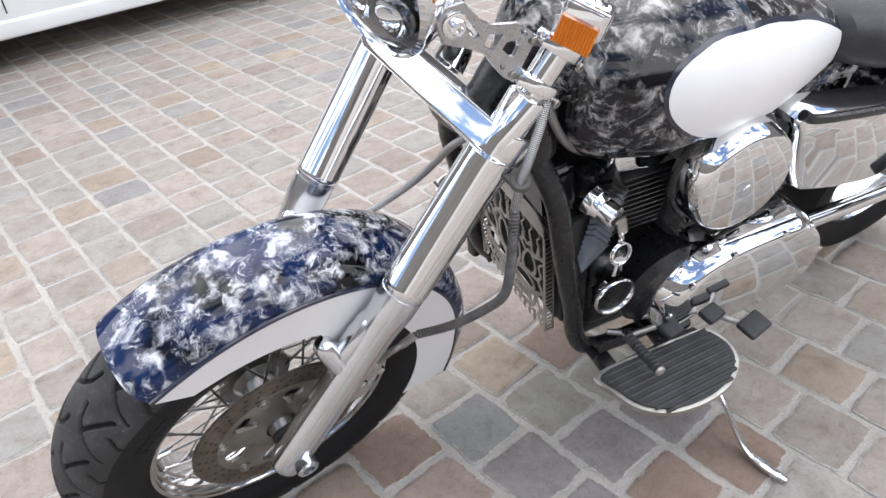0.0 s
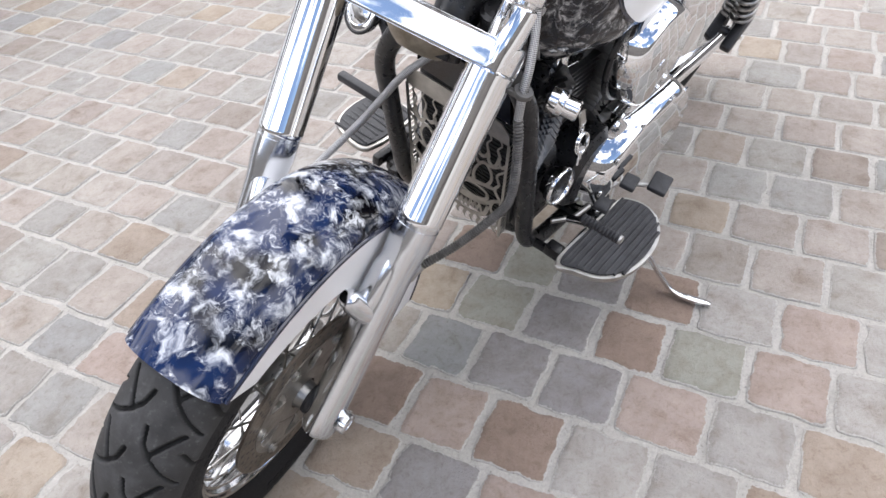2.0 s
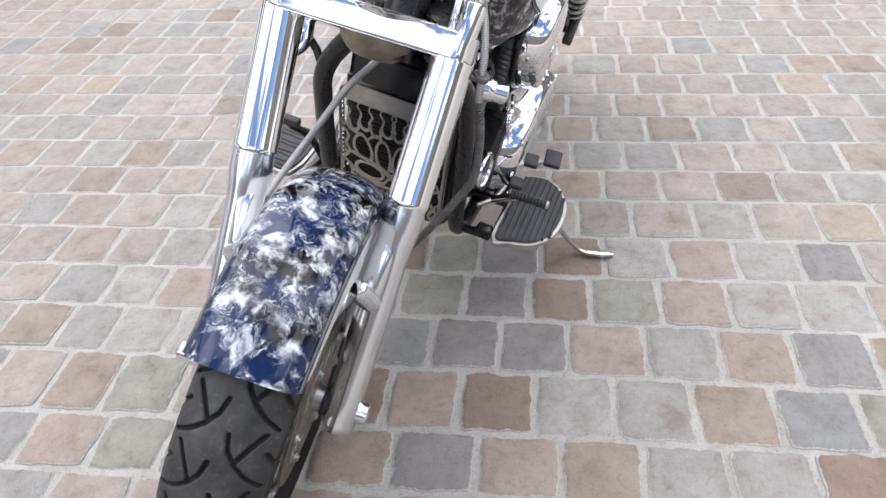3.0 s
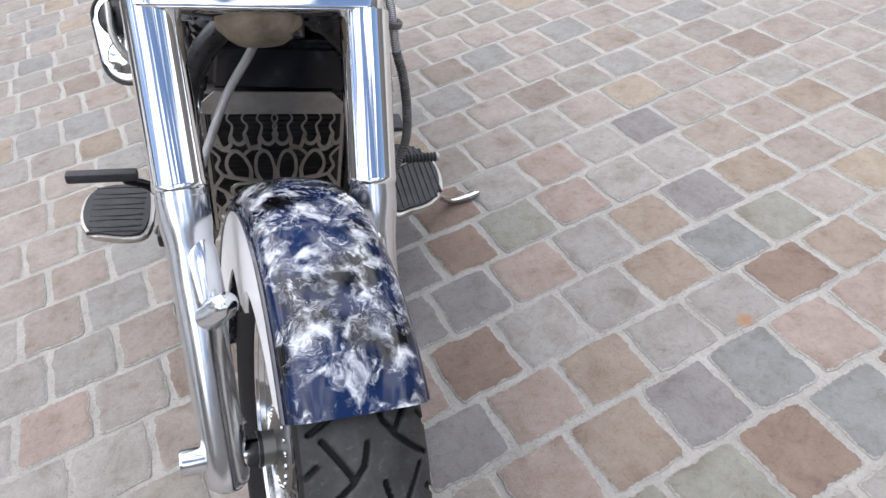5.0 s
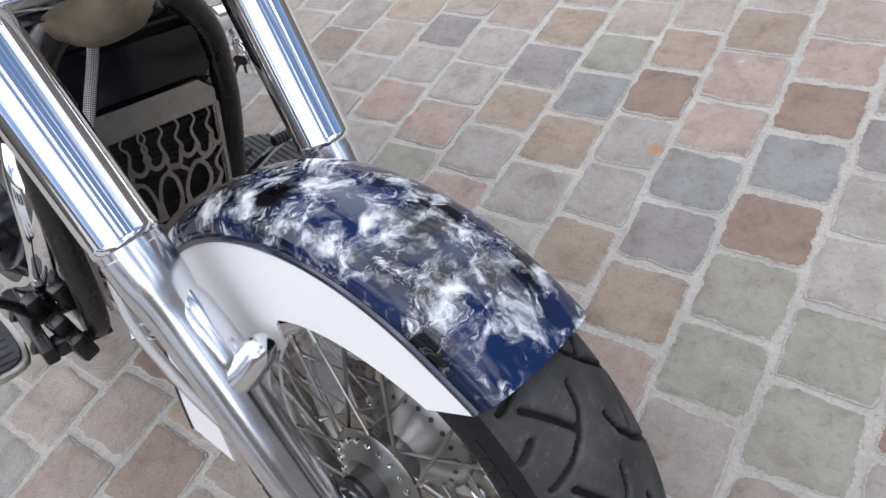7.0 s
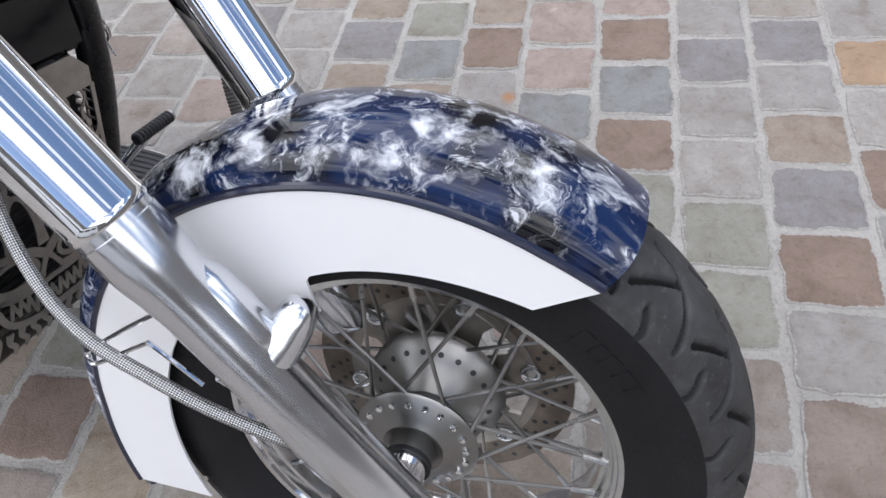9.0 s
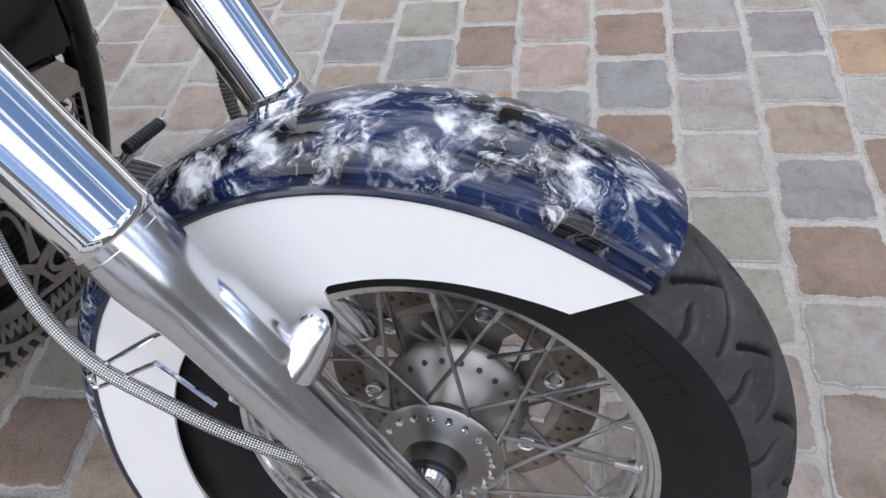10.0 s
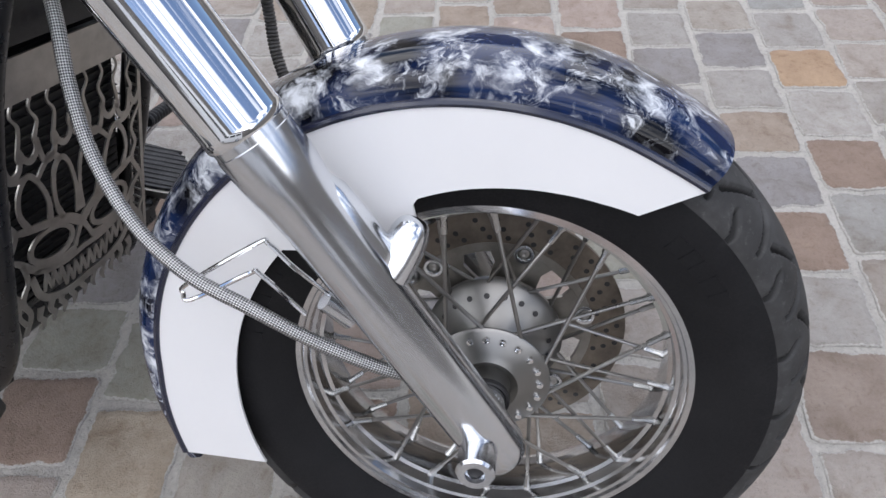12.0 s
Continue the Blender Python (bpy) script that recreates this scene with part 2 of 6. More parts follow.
def build_wheel():
    bm = BM()
    prof = [(-0.046, 0.2245), (-0.050, 0.226), (-0.052, 0.222), (-0.0495, 0.2135), (-0.0455, 0.2120), (-0.0445, 0.2085), (-0.036, 0.2065), (-0.0345, 0.2025), (-0.0215, 0.2005), (-0.0195, 0.1960), (0, 0.1945), (0.0195, 0.1960), (0.0215, 0.2005),
            (0.0345, 0.2025), (0.036, 0.2065), (0.0445, 0.2085), (0.0455, 0.2120), (0.0495, 0.2135), (0.052, 0.222), (0.050, 0.226), (0.046, 0.2245), (0.040, 0.216), (0.02, 0.206), (0, 0.202), (-0.02, 0.206), (-0.040, 0.216)]
    lathe(bm, prof, n=96, closed=True)
    rim = part("front_wheel", bm, ALU_RIM, bike, "aluminium spoked front wheel rim", FRONT)
    # tyre with its tread grooves
    across = 80
    around = 1100
    bm = BM()
    side = [(0.052, 0.219), (0.057, 0.226), (0.0665, 0.245), (0.0710, 0.262), (0.0715, 0.280), (0.0695, 0.294)]
    grooves = []
    pitch = 14.4
    for k in range(25):
        for sgn in (1, -1):
            b0 = k * pitch + (pitch / 2 if sgn < 0 else 0)
            arc = [(0.0, 0.007), (-3.6, 0.0125), (-6.6, 0.026), (-9.0, 0.042), (-11.2, 0.062)]
            grooves.append([(b0 + a, sgn * y) for a, y in arc])
            grooves.append([(b0 - 6.2, sgn * 0.0235), (b0 - 2.5, sgn * 0.036), (b0 + 1.6, sgn * 0.051)])
            grooves.append([(b0 - 3.0, sgn * 0.058), (b0 - 5.2, sgn * 0.069)])
    R = 0.339
    deep = np.zeros((around, across + 1))
    ang = np.arange(around) * 360.0 / around
    yy = np.linspace(-1, 1, across + 1) * 0.069
    A, Y = np.meshgrid(ang, yy, indexing="ij")
    for g in grooves:
        for (a, y), (b, z) in zip(g, g[1:]):
            px, py = (A - a + 180) % 360 - 180, Y - y
            px = np.radians(px) * R
            dx, dy = radians(b - a) * R, z - y
            t = np.clip((px * dx + py * dy) / (dx * dx + dy * dy), 0, 1)
            d = np.hypot(px - t * dx, py - t * dy)
            deep = np.maximum(deep, np.clip((0.0036 - d) / 0.0011, 0, 1))
    verts, faces = [], []
    prof = [(-y, r) for y, r in side]
    count = len(side) * 2 + across + 1
    for i in range(around):
        c, s = math.cos(radians(ang[i])), math.sin(radians(ang[i]))
        ring = [(y, r) for y, r in prof]
        for j in range(across + 1):
            q = yy[j] / 0.069
            r = R - 0.037 * (1 - math.sqrt(max(0.0, 1 - (0.93 * q) ** 2))) / (1 - math.sqrt(1 - 0.93 ** 2)) - 0.0075 * deep[i, j]
            ring.append((yy[j], r))
        ring += [(y, r) for y, r in side[::-1]]
        verts += [(r * c, y, r * s) for y, r in ring]
    for i in range(around):
        a, b = i * count, ((i + 1) % around) * count
        for j in range(count - 1):
            faces.append((a + j, a + j + 1, b + j + 1, b + j))
    me = bpy.data.meshes.new("tyre")
    me.from_pydata(verts, [], faces)
    me.polygons.foreach_set("use_smooth", [True] * len(faces))
    me.materials.append(RUBBER)
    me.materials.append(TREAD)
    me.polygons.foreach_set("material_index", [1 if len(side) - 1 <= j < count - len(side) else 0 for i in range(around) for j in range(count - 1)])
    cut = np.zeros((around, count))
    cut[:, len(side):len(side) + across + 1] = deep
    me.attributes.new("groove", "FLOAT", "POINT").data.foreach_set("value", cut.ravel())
    tyre = new("tyre", me)
    tyre.parent = rim
    tagged(tyre, "worn black tyre with curved tread grooves")
    # raised sidewall marks, worn past reading
    for sy in (-1, 1):
        for a0, widths in ((52, (3, 2, 3, 3, 2)), (170, (2, 3, 3, 2, 2, 3)), (290, (3, 3, 2, 3))):
            a = a0
            for wdt in widths:
                bm = BM()
                rows = []
                for t in (0, 0.5, 1):
                    c = [polar(r, a - wdt * t, sy * y) for r, y in ((0.252, 0.0697), (0.270, 0.0722))]
                    rows.append([c[0], c[1], c[1] - Vector((0, sy * 0.002, 0)), c[0] - Vector((0, sy * 0.002, 0))])
                vs = [[bm.verts.new(p) for p in r] for r in rows]
                for r0, r1 in zip(vs, vs[1:]):
                    for k in range(4):
                        bm.faces.new((r0[k], r0[(k + 1) % 4], r1[(k + 1) % 4], r1[k]))
                bm.faces.new(vs[0])
                bm.faces.new(vs[-1])
                part("sidewall_mark", bm, RUBBER, tyre, smooth=False)
                a -= wdt + 1.2
    # hub
    bm = BM()
    lathe(bm, [(-0.075, 0.0), (-0.075, 0.0245), (-0.052, 0.0255), (-0.057, 0.034), (-0.053, 0.042), (-0.046, 0.066), (-0.043, 0.069), (-0.038, 0.067), (-0.036, 0.044), (-0.024, 0.034),
               (-0.004, 0.034), (0.010, 0.044), (0.022, 0.062), (0.031, 0.078), (0.037, 0.082), (0.044, 0.081), (0.049, 0.076), (0.050, 0.03), (0.085, 0.022), (0.085, 0.0)], n=64)
    hub = part("hub", bm, HUB, rim, "aluminium wheel hub with riveted flange")
    for k in range(20):
        bm = BM()
        p = polar(0.0575, k * 18 + 4, -0.0490)
        lathe(bm, [(0, 0.0042), (0.0026, 0.0036), (0.0036, 0)], p, (0, -1, 0), 10)
        part("rivet", bm, CHROME, hub)
    bm = BM()
    lathe(bm, [(-0.070, 0.0225), (-0.104, 0.0225), (-0.1045, 0.0205), (-0.108, 0.0205), (-0.108, 0.0)], n=24)
    part("spacer", bm, CHROME, rim, "polished steel axle spacer")
    bm = BM()
    lathe(bm, [(-0.0735, 0.0230), (-0.0735, 0.0262), (-0.0790, 0.0262), (-0.0790, 0.0230)], n=32, closed=True)
    part("oil_seal", bm, PLASTIC, rim, "black rubber oil seal")
    bm = BM()
    lathe(bm, [(0.080, 0.0), (0.080, 0.0260), (0.086, 0.0270), (0.090, 0.0225), (0.106, 0.0215), (0.106, 0.0)], n=32)
    part("sleeve", bm, PLASTIC, rim, "black axle sleeve")
    # holes in the hub's left shoulder, where the spokes pass
    for k in range(20):
        bm = BM()
        lathe(bm, [(0.0, 0.0036), (0.0002, 0.0)], polar(0.0665, k * 18 + 9, 0.0236), (math.cos(radians(k * 18 + 9)) * 0.55, -0.83, math.sin(radians(k * 18 + 9)) * 0.55), 8)
        part("spoke_hole", bm, PLASTIC, hub)
    # laced spokes: two rows from each flange
    for side_y in (-1, 1):
        for k in range(20):
            out = 1 if k % 2 else -1
            h = k * 18 + (0 if side_y < 0 else 4.5)
            p = polar(0.060, h, side_y * (0.0405 + 0.003 * out))
            q = polar(0.204, h + out * 38, side_y * 0.018)
            d = (q - p).normalized()
            bm = BM()
            sweep(bm, [p - d * 0.004, p, q - d * 0.03], 0.0023, 8)
            spoke = part("spoke", bm, SPOKE, rim)
            bm = BM()
            sweep(bm, [q - d * 0.030, q - d * 0.028, q - d * 0.012, q - d * 0.010, q + d * 0.004], [0.0026, 0.0034, 0.0034, 0.0048, 0.0052], 8)
            part("nipple", bm, NIPPLE, spoke)
    # drilled brake rotor on the left
    bm = BM()
    ro, ri, n = 0.157, 0.116, 120
    lathe(bm, [(0.0, ri), (0.0, ro), (0.005, ro), (0.005, ri)], (0, 0.060, 0), n=n, closed=True)
    disc = part("brake_disc", bm, RUSTY, rim, "drilled steel brake disc with brown patina")
    for k in range(30):
        for q, r in enumerate((0.124, 0.135, 0.147)):
            p = polar(r, k * 12 + q * 3 + (2 if k % 2 else 0))
            bm = BM()
            for sgn, y in ((1, 0.0652), (-1, 0.0598)):
                lathe(bm, [(0, 0.0034), (0.0001, 0)], p + Vector((0, y, 0)), (0, sgn, 0), 8)
            part("drill_hole", bm, PLASTIC, disc)
    bm = BM()
    lathe(bm, [(0.046, 0.03), (0.046, 0.066), (0.054, 0.070), (0.064, 0.064), (0.066, 0.03)], n=48, closed=True)
    lathe(bm, [(0.059, 0.106), (0.059, 0.1175), (0.066, 0.1175), (0.066, 0.106)], n=72, closed=True)
    part("disc_carrier", bm, CARRIER, disc, "tarnished disc carrier")
    for k in range(6):
        a = k * 60 + 15
        bm = BM()
        pts = [polar(0.060, a - 29, 0), polar(0.060, a + 29, 0), polar(0.076, a + 22, 0), polar(0.092, a + 17, 0), polar(0.109, a + 22, 0), polar(0.116, a, 0), polar(0.109, a - 22, 0), polar(0.092, a - 17, 0), polar(0.076, a - 22, 0)]
        slab(bm, [(p.x, p.z) for p in pts], 0.007, basis(Vector((1, 0, 0)), Vector((0, 0, 1)), Vector((0, -1, 0)), (0, 0.0655, 0)), 0.0015, 1)
        part("carrier_arm", bm, CARRIER, disc)
    for k in range(6):
        bm = BM()
        lathe(bm, [(0, 0.010), (0.004, 0.010), (0.005, 0.006), (0.008, 0.006), (0.008, 0)], polar(0.110, k * 60 + 15, 0.066), (0, 1, 0), 12)
        part("bolt", bm, STEEL, disc)
        bm = BM()
        lathe(bm, [(0, 0.0065), (0, 0.0115), (0.003, 0.0125), (0.005, 0.0115), (0.005, 0.0085), (0.002, 0.0065)], polar(0.110, k * 60 + 15, 0.059), (0, -1, 0), 20, True)
        bobbin = part("bobbin", bm, ALU, disc, "bright ring of a floating disc button")
        bm = BM()
        lathe(bm, [(0, 0.0065), (0.0025, 0.006), (0.003, 0.003), (0.0015, 0)], polar(0.110, k * 60 + 15, 0.059), (0, -1, 0), 14)
        part("pin", bm, STEEL, bobbin)
    return rim


HUB = mottled("dull hub alloy", (0.21, 0.207, 0.20), (0.28, 0.277, 0.268), 5, (0.33, 0.38), 1.0, 0.0, 0.0004)
ALU_RIM = mottled("polished rim aluminium", (0.52, 0.52, 0.53), (0.74, 0.745, 0.75), 20, (0.07, 0.16), 1.0, 0.05, 0.0003, fine=200)
NIPPLE = mottled("bright nipple steel", (0.40, 0.40, 0.39), (0.52, 0.52, 0.51), 10, (0.2, 0.3), 1.0, 0.0, 0.0003, fine=20)
CARRIER = mottled("tarnished carrier alloy", (0.17, 0.157, 0.138), (0.36, 0.34, 0.31), 16, (0.32, 0.44), 0.85, 0.2, 0.0005)
SPOKE = mottled("tarnished spoke steel", (0.22, 0.213, 0.202), (0.37, 0.362, 0.347), 12, (0.26, 0.36), 1.0, 0.0, 0.0003, fine=24)
wheel = build_wheel()


# ---- front mudguard ----
FC = (-0.025, -0.012)          # centre of the mudguard's curve, beside the axle
FA, FB = 55.6, 201.5           # its front and rear ends, degrees
MY = -0.0075                   # its middle, across the wheel


def guard_point(deg, r, y):
    """deg is taken round the axle, r round the mudguard's own centre."""
    d = Vector((math.cos(radians(deg)), math.sin(radians(deg))))
    c = Vector(FC)
    b = d.dot(c)
    t = b + math.sqrt(max(0, b * b - c.length_squared + r * r))
    return Vector((d.x * t, y, d.y * t))


def build_mudguard():
    n, k = 90, 28
    W, top, edge = 0.0775, 0.383, 0.341
    bm = BM()
    shells = []
    for inset in (0.0, 0.003):
        grid = []
        for i in range(n + 1):
            a = FA + (FB - FA) * i / n
            flare = 0.012 * max(0, (66 - a) / 12) ** 1.5
            row = []
            for j in range(k + 1):
                th = math.pi * (j / k - 0.5)
                y = (W - inset) * math.copysign(abs(math.sin(th)) ** 0.9, th)
                r = edge + (top - edge) * abs(math.cos(th)) ** 0.75 - inset
                bow = (0.4 * math.cos(th) - 0.4 * abs(math.sin(th)) ** 8) * max(0, 1 - i / 3)
                row.append(bm.verts.new(guard_point(a - bow, r, y + MY)))
            grid.append(row)
        shells.append(grid)
        for i in range(n):
            for j in range(k):
                bm.faces.new((grid[i][j], grid[i + 1][j], grid[i + 1][j + 1], grid[i][j + 1]))
    s0, s1 = shells
    for i in range(n):
        for j in (0, k):
            bm.faces.new((s0[i][j], s0[i + 1][j], s1[i + 1][j], s1[i][j]))
    for i in (0, n):
        for j in range(k):
            bm.faces.new((s0[i][j], s0[i][j + 1], s1[i][j + 1], s1[i][j]))
    guard = part("front_mudguard", bm, SMOKE, bike, "black and blue mudguard airbrushed with white smoke", FRONT)
    inner = [(62.3, .268), (70, .2625), (78, .2585), (88, .2545), (98, .2515), (106.6, .248), (108.0, .243), (108.7, .213), (114, .206), (126, .21), (133, .235), (140, .267), (150, .268), (160, .270), (172, .273), (184, .277), (196, .282), (206.3, .287)]

    def rim_r(a):
        flare = 0.005 * max(0, (66 - a) / 12) ** 1.5 + 0.012 * max(0, (a - 180) / 20)
        return math.hypot(*guard_point(a, edge - 0.003 + flare, 0).xz)

    def chord(a, a0, r0, a1, r1):
        p, q = polar(r0, a0), polar(r1, a1)
        d = polar(1, a)
        e = q - p
        t = (p.x * d.z - p.z * d.x) / (e.z * d.x - e.x * d.z)
        return (p + e * t).length

    for side_y in (-1, 1):
        bm = BM()
        stops = sorted(set([56.2, 57.5, 59, 60.5, 206.3, 205, 203, 201, 199.5] + [a for a, _ in inner] + list(np.arange(62, 200, 1.5))))
        cols = []
        y0, y1 = MY + side_y * (W - 0.0005), MY + side_y * (W + 0.0025)
        for a in stops:
            ro = rim_r(a) if a <= 199.5 else chord(a, 199.5, rim_r(199.5), 206.3, 0.287)
            ri = chord(a, 56.2, rim_r(56.2), 62.3, 0.268) if a < 62.3 else float(np.interp(a, [p[0] for p in inner], [p[1] for p in inner]))
            p, q = polar(min(ri, ro - 0.0004), a), polar(ro, a)
            cols.append([bm.verts.new((v.x, y, v.z)) for y in (y0, y1) for v in (p, q)])
        for c0, c1 in zip(cols, cols[1:]):
            for k, l in ((0, 1), (1, 3), (3, 2), (2, 0)):
                bm.faces.new((c0[k], c0[l], c1[l], c1[k])).material_index = 1 if k == 0 else 0
        bm.faces.new((cols[0][0], cols[0][1], cols[0][3], cols[0][2]))
        bm.faces.new((cols[-1][0], cols[-1][1], cols[-1][3], cols[-1][2]))
        part("side_panel", bm, [WHITE, BLACK], guard, "plain white side panel", smooth=False)
        bm = BM()
        line = []
        for a in np.linspace(FA + 0.6, 199.3, 80):
            flare = 0.005 * max(0, (66 - a) / 12) ** 1.5 + 0.012 * max(0, (a - 180) / 20)
            line.append(guard_point(a, edge + flare, MY + side_y * (W + 0.001)))
        sweep(bm, line, 0.0042, 8)
        part("edge_stripe", bm, STRIPE, guard, "dark blue edge stripe")
    return guard


mudguard = build_mudguard()


# ---- fork ----
RAKE = Vector((-0.5205, -0.045, 0.853))   # up along the legs
FY = -0.004                         # the fork's middle at the axle


def leg(s, y, off=(0, 0, 0)):
    p = RAKE * s + Vector((0.003, y + (y - FY) * 0.12 * s / 0.35, 0)) + Vector(off)
    if y > FY + 0.01:
        p += Vector((0, -0.016 * s, 0)) + Vector((0.853, 0, 0.5205)) * 0.045 * max(0.0, s - 0.35)
    return p


def build_fork():
    for sy in (-1, 1):
        y = FY + sy * 0.120
        bm = BM()
        ss = [-0.047, -0.045, -0.038, -0.026, 0.02, 0.12, 0.20, 0.25, 0.285, 0.308, 0.325, 0.340, 0.368, 0.3685, 0.379]
        rr = [0.010, 0.020, 0.0275, 0.0305, 0.0310, 0.0310, 0.0305, 0.0300, 0.0300, 0.0315, 0.0335, 0.0345, 0.0345, 0.0335, 0.0335]
        sweep(bm, [leg(s, y) for s in ss], rr, 40)
        lower = part("fork_lower", bm, ALU, bike, "polished aluminium lower fork leg", FRONT)
        # cast spine that runs down the leg's inner front into the mudguard lug
        fwd = Vector((0.853, 0, 0.5205))
        inw = Vector((0, -sy, 0))
        bm = BM()
        spine = [(0.318, 0.004, 0.002, 0.012), (0.310, 0.008, 0.006, 0.020), (0.292, 0.011, 0.009, 0.0235), (0.262, 0.012, 0.010, 0.0240), (0.232, 0.013, 0.011, 0.0240), (0.216, 0.013, 0.011, 0.0230), (0.207, 0.010, 0.008, 0.018), (0.204, 0.006, 0.004, 0.010)]
        sweep(bm, [leg(s, y) + fwd * a + inw * b for s, a, b, r in spine], [q[3] for q in spine], 24)
        part("spine", bm, ALU, lower)
        bm = BM()
        p = leg(0.222, y)
        arm = [(-0.006, 0.000, -0.022, 0.0225), (0.008, 0.004, -0.019, 0.0225), (0.020, 0.010, -0.014, 0.0212), (0.031, 0.017, -0.009, 0.0198), (0.041, 0.024, -0.003, 0.0190), (0.048, 0.0285, 0.002, 0.0182), (0.053, 0.032, 0.0055, 0.0164), (0.0565, 0.0345, 0.008, 0.0135), (0.0588, 0.036, 0.0095, 0.0092), (0.0596, 0.0365, 0.010, 0.004), (0.0597, 0.0366, 0.0101, 0.001)]
        sweep(bm, [p + fwd * a + inw * b + RAKE * c for a, b, c, r in arm], [q[3] for q in arm], 28)
        part("lug", bm, ALU, lower)
        bm = BM()
        end = 0.046 if sy > 0 else 0.060
        lathe(bm, [(0, 0.0), (0, 0.012), (0.018, 0.012), (0.019, 0.018), (0.024, 0.0192), (end - 0.003, 0.0192), (end, 0.017), (end, 0.010), (end - 0.010, 0.009), (end - 0.010, 0)], (0, y, 0), (0, sy, 0), 28)
        part("axle_cap", bm, ALU, lower, "satin axle cap")
        bm = BM()
        lathe(bm, [(end - 0.0055, 0.0088), (end - 0.0052, 0.0)], (0, y, 0), (0, sy, 0), 6)
        part("socket", bm, PLASTIC, lower, "dark hexagon socket")
        bm = BM()
        lathe(bm, [(0.0, 0.0), (0.0, 0.008), (0.05, 0.008), (0.05, 0)], (0.0, y - sy * 0.02, 0.0), (0, -sy, 0), 16)
        part("axle", bm, STEEL, lower)
        # chrome cover tube
        bm = BM()
        ss = [0.3755, 0.3755, 0.3775, 0.384, 0.385, 0.60, 0.615]
        rr = [0.030, 0.0350, 0.0358, 0.0358, 0.0353, 0.0353, 0.0353]
        sweep(bm, [leg(s + 0.0003 * i, y) for i, s in enumerate(ss)], rr, 40)
        part("fork_cover", bm, CHROME, bike, "chrome upper fork cover", FRONT)
        bm = BM()
        sweep(bm, [leg(q, y) for q in (0.61, 0.64, 0.704, 0.706, 0.71, 0.90)], [0.0265, 0.0265, 0.0265, 0.0255, 0.0195, 0.0195], 32)
        part("fork_tube", bm, CHROME, bike, "chrome fork tube", FRONT)
        axis = RAKE.normalized()
        front = Vector((0.853, -sy * 0.30, 0.5205)).normalized()
        front = (front - axis * front.dot(axis)).normalized()
        side = axis.cross(front)
        for q in (0.713, 0.766):
            # band from the lamp plate round the tube to a bolted ear
            c = leg(q, y)
            loop = [(0.034, 0.010), (0.020, 0.0205), (0.0, 0.0265), (-0.018, 0.022), (-0.034, 0.010), (-0.040, 0.0), (-0.034, -0.010), (-0.018, -0.022), (0.0, -0.0265), (0.020, -0.0205), (0.034, -0.010)]
            bm = BM()
            slab(bm, loop, 0.018, basis(front, side, axis, c), 0.003, 2)
            band = part("clamp_ring", bm, CHROME, bike, "chrome clamp ring", FRONT)
            bm = BM()
            lathe(bm, [(0, 0.006), (0.004, 0.006), (0.005, 0.005), (0.005, 0.003), (0.003, 0.0025), (0.003, 0)], c - front * 0.033 + Vector((0, sy * 0.010, 0)), (0, sy, 0), 14)
            part("bolt", bm, STEEL, band)
    # lower yoke: a chrome band round both legs
    bm = BM()
    ex = Vector((0.853, 0, 0.5205)).normalized()
    ey = RAKE.normalized().cross(ex)
    outline = [(0.040 * math.cos(a), 0.131 + 0.038 * math.sin(a)) for a in np.linspace(0, math.pi, 11)]
    outline += [(-0.040 * math.cos(a), -0.138 - 0.040 * math.sin(a)) for a in np.linspace(0, math.pi, 11)]
    slab(bm, outline, 0.044, basis(ex, ey, RAKE.normalized(), leg(0.608, FY)), 0.0055, 3)
    part("lower_yoke", bm, CHROME, bike, "chrome lower fork yoke", FRONT)
    # steering stem cover
    bm = BM()
    sweep(bm, [leg(s, FY, (-0.05, 0, -0.03)) for s in (0.578, 0.580, 0.588, 0.602, 0.620, 0.630)], [0.020, 0.034, 0.046, 0.060, 0.066, 0.066], 28)
    part("stem_cap", bm, PAINTED_TAN, bike, "dusty cast stem cap under the yoke", FRONT)


PAINTED_TAN = mottled("dusty cast metal", (0.16, 0.13, 0.09), (0.36, 0.31, 0.24), 25, (0.4, 0.6), 0.6, 0.2, 0.0006)
build_fork()


# ---- tank, seat, mudguard and side covers ----
TANK = [(-0.425, 0.03, 0.03, 0.550), (-0.433, 0.075, 0.065, 0.550), (-0.458, 0.118, 0.097, 0.545), (-0.515, 0.160, 0.118, 0.540), (-0.60, 0.186, 0.132, 0.542), (-0.70, 0.188, 0.132, 0.542),
        (-0.82, 0.168, 0.114, 0.528), (-0.94, 0.125, 0.088, 0.505), (-1.05, 0.080, 0.068, 0.482), (-1.14, 0.045, 0.048, 0.462), (-1.19, 0.015, 0.02, 0.450)]


def tank_section(x):
    xs = [t[0] for t in TANK][::-1]
    return [float(np.interp(x, xs, [t[k] for t in TANK][::-1])) for k in (1, 2, 3)]


def tank_y(x, z):
    w, h, zc = tank_section(x)
    q = min(1.0, abs(z - zc) / h)
    return w * (1 - q ** 2.4) ** (1 / 2.4)


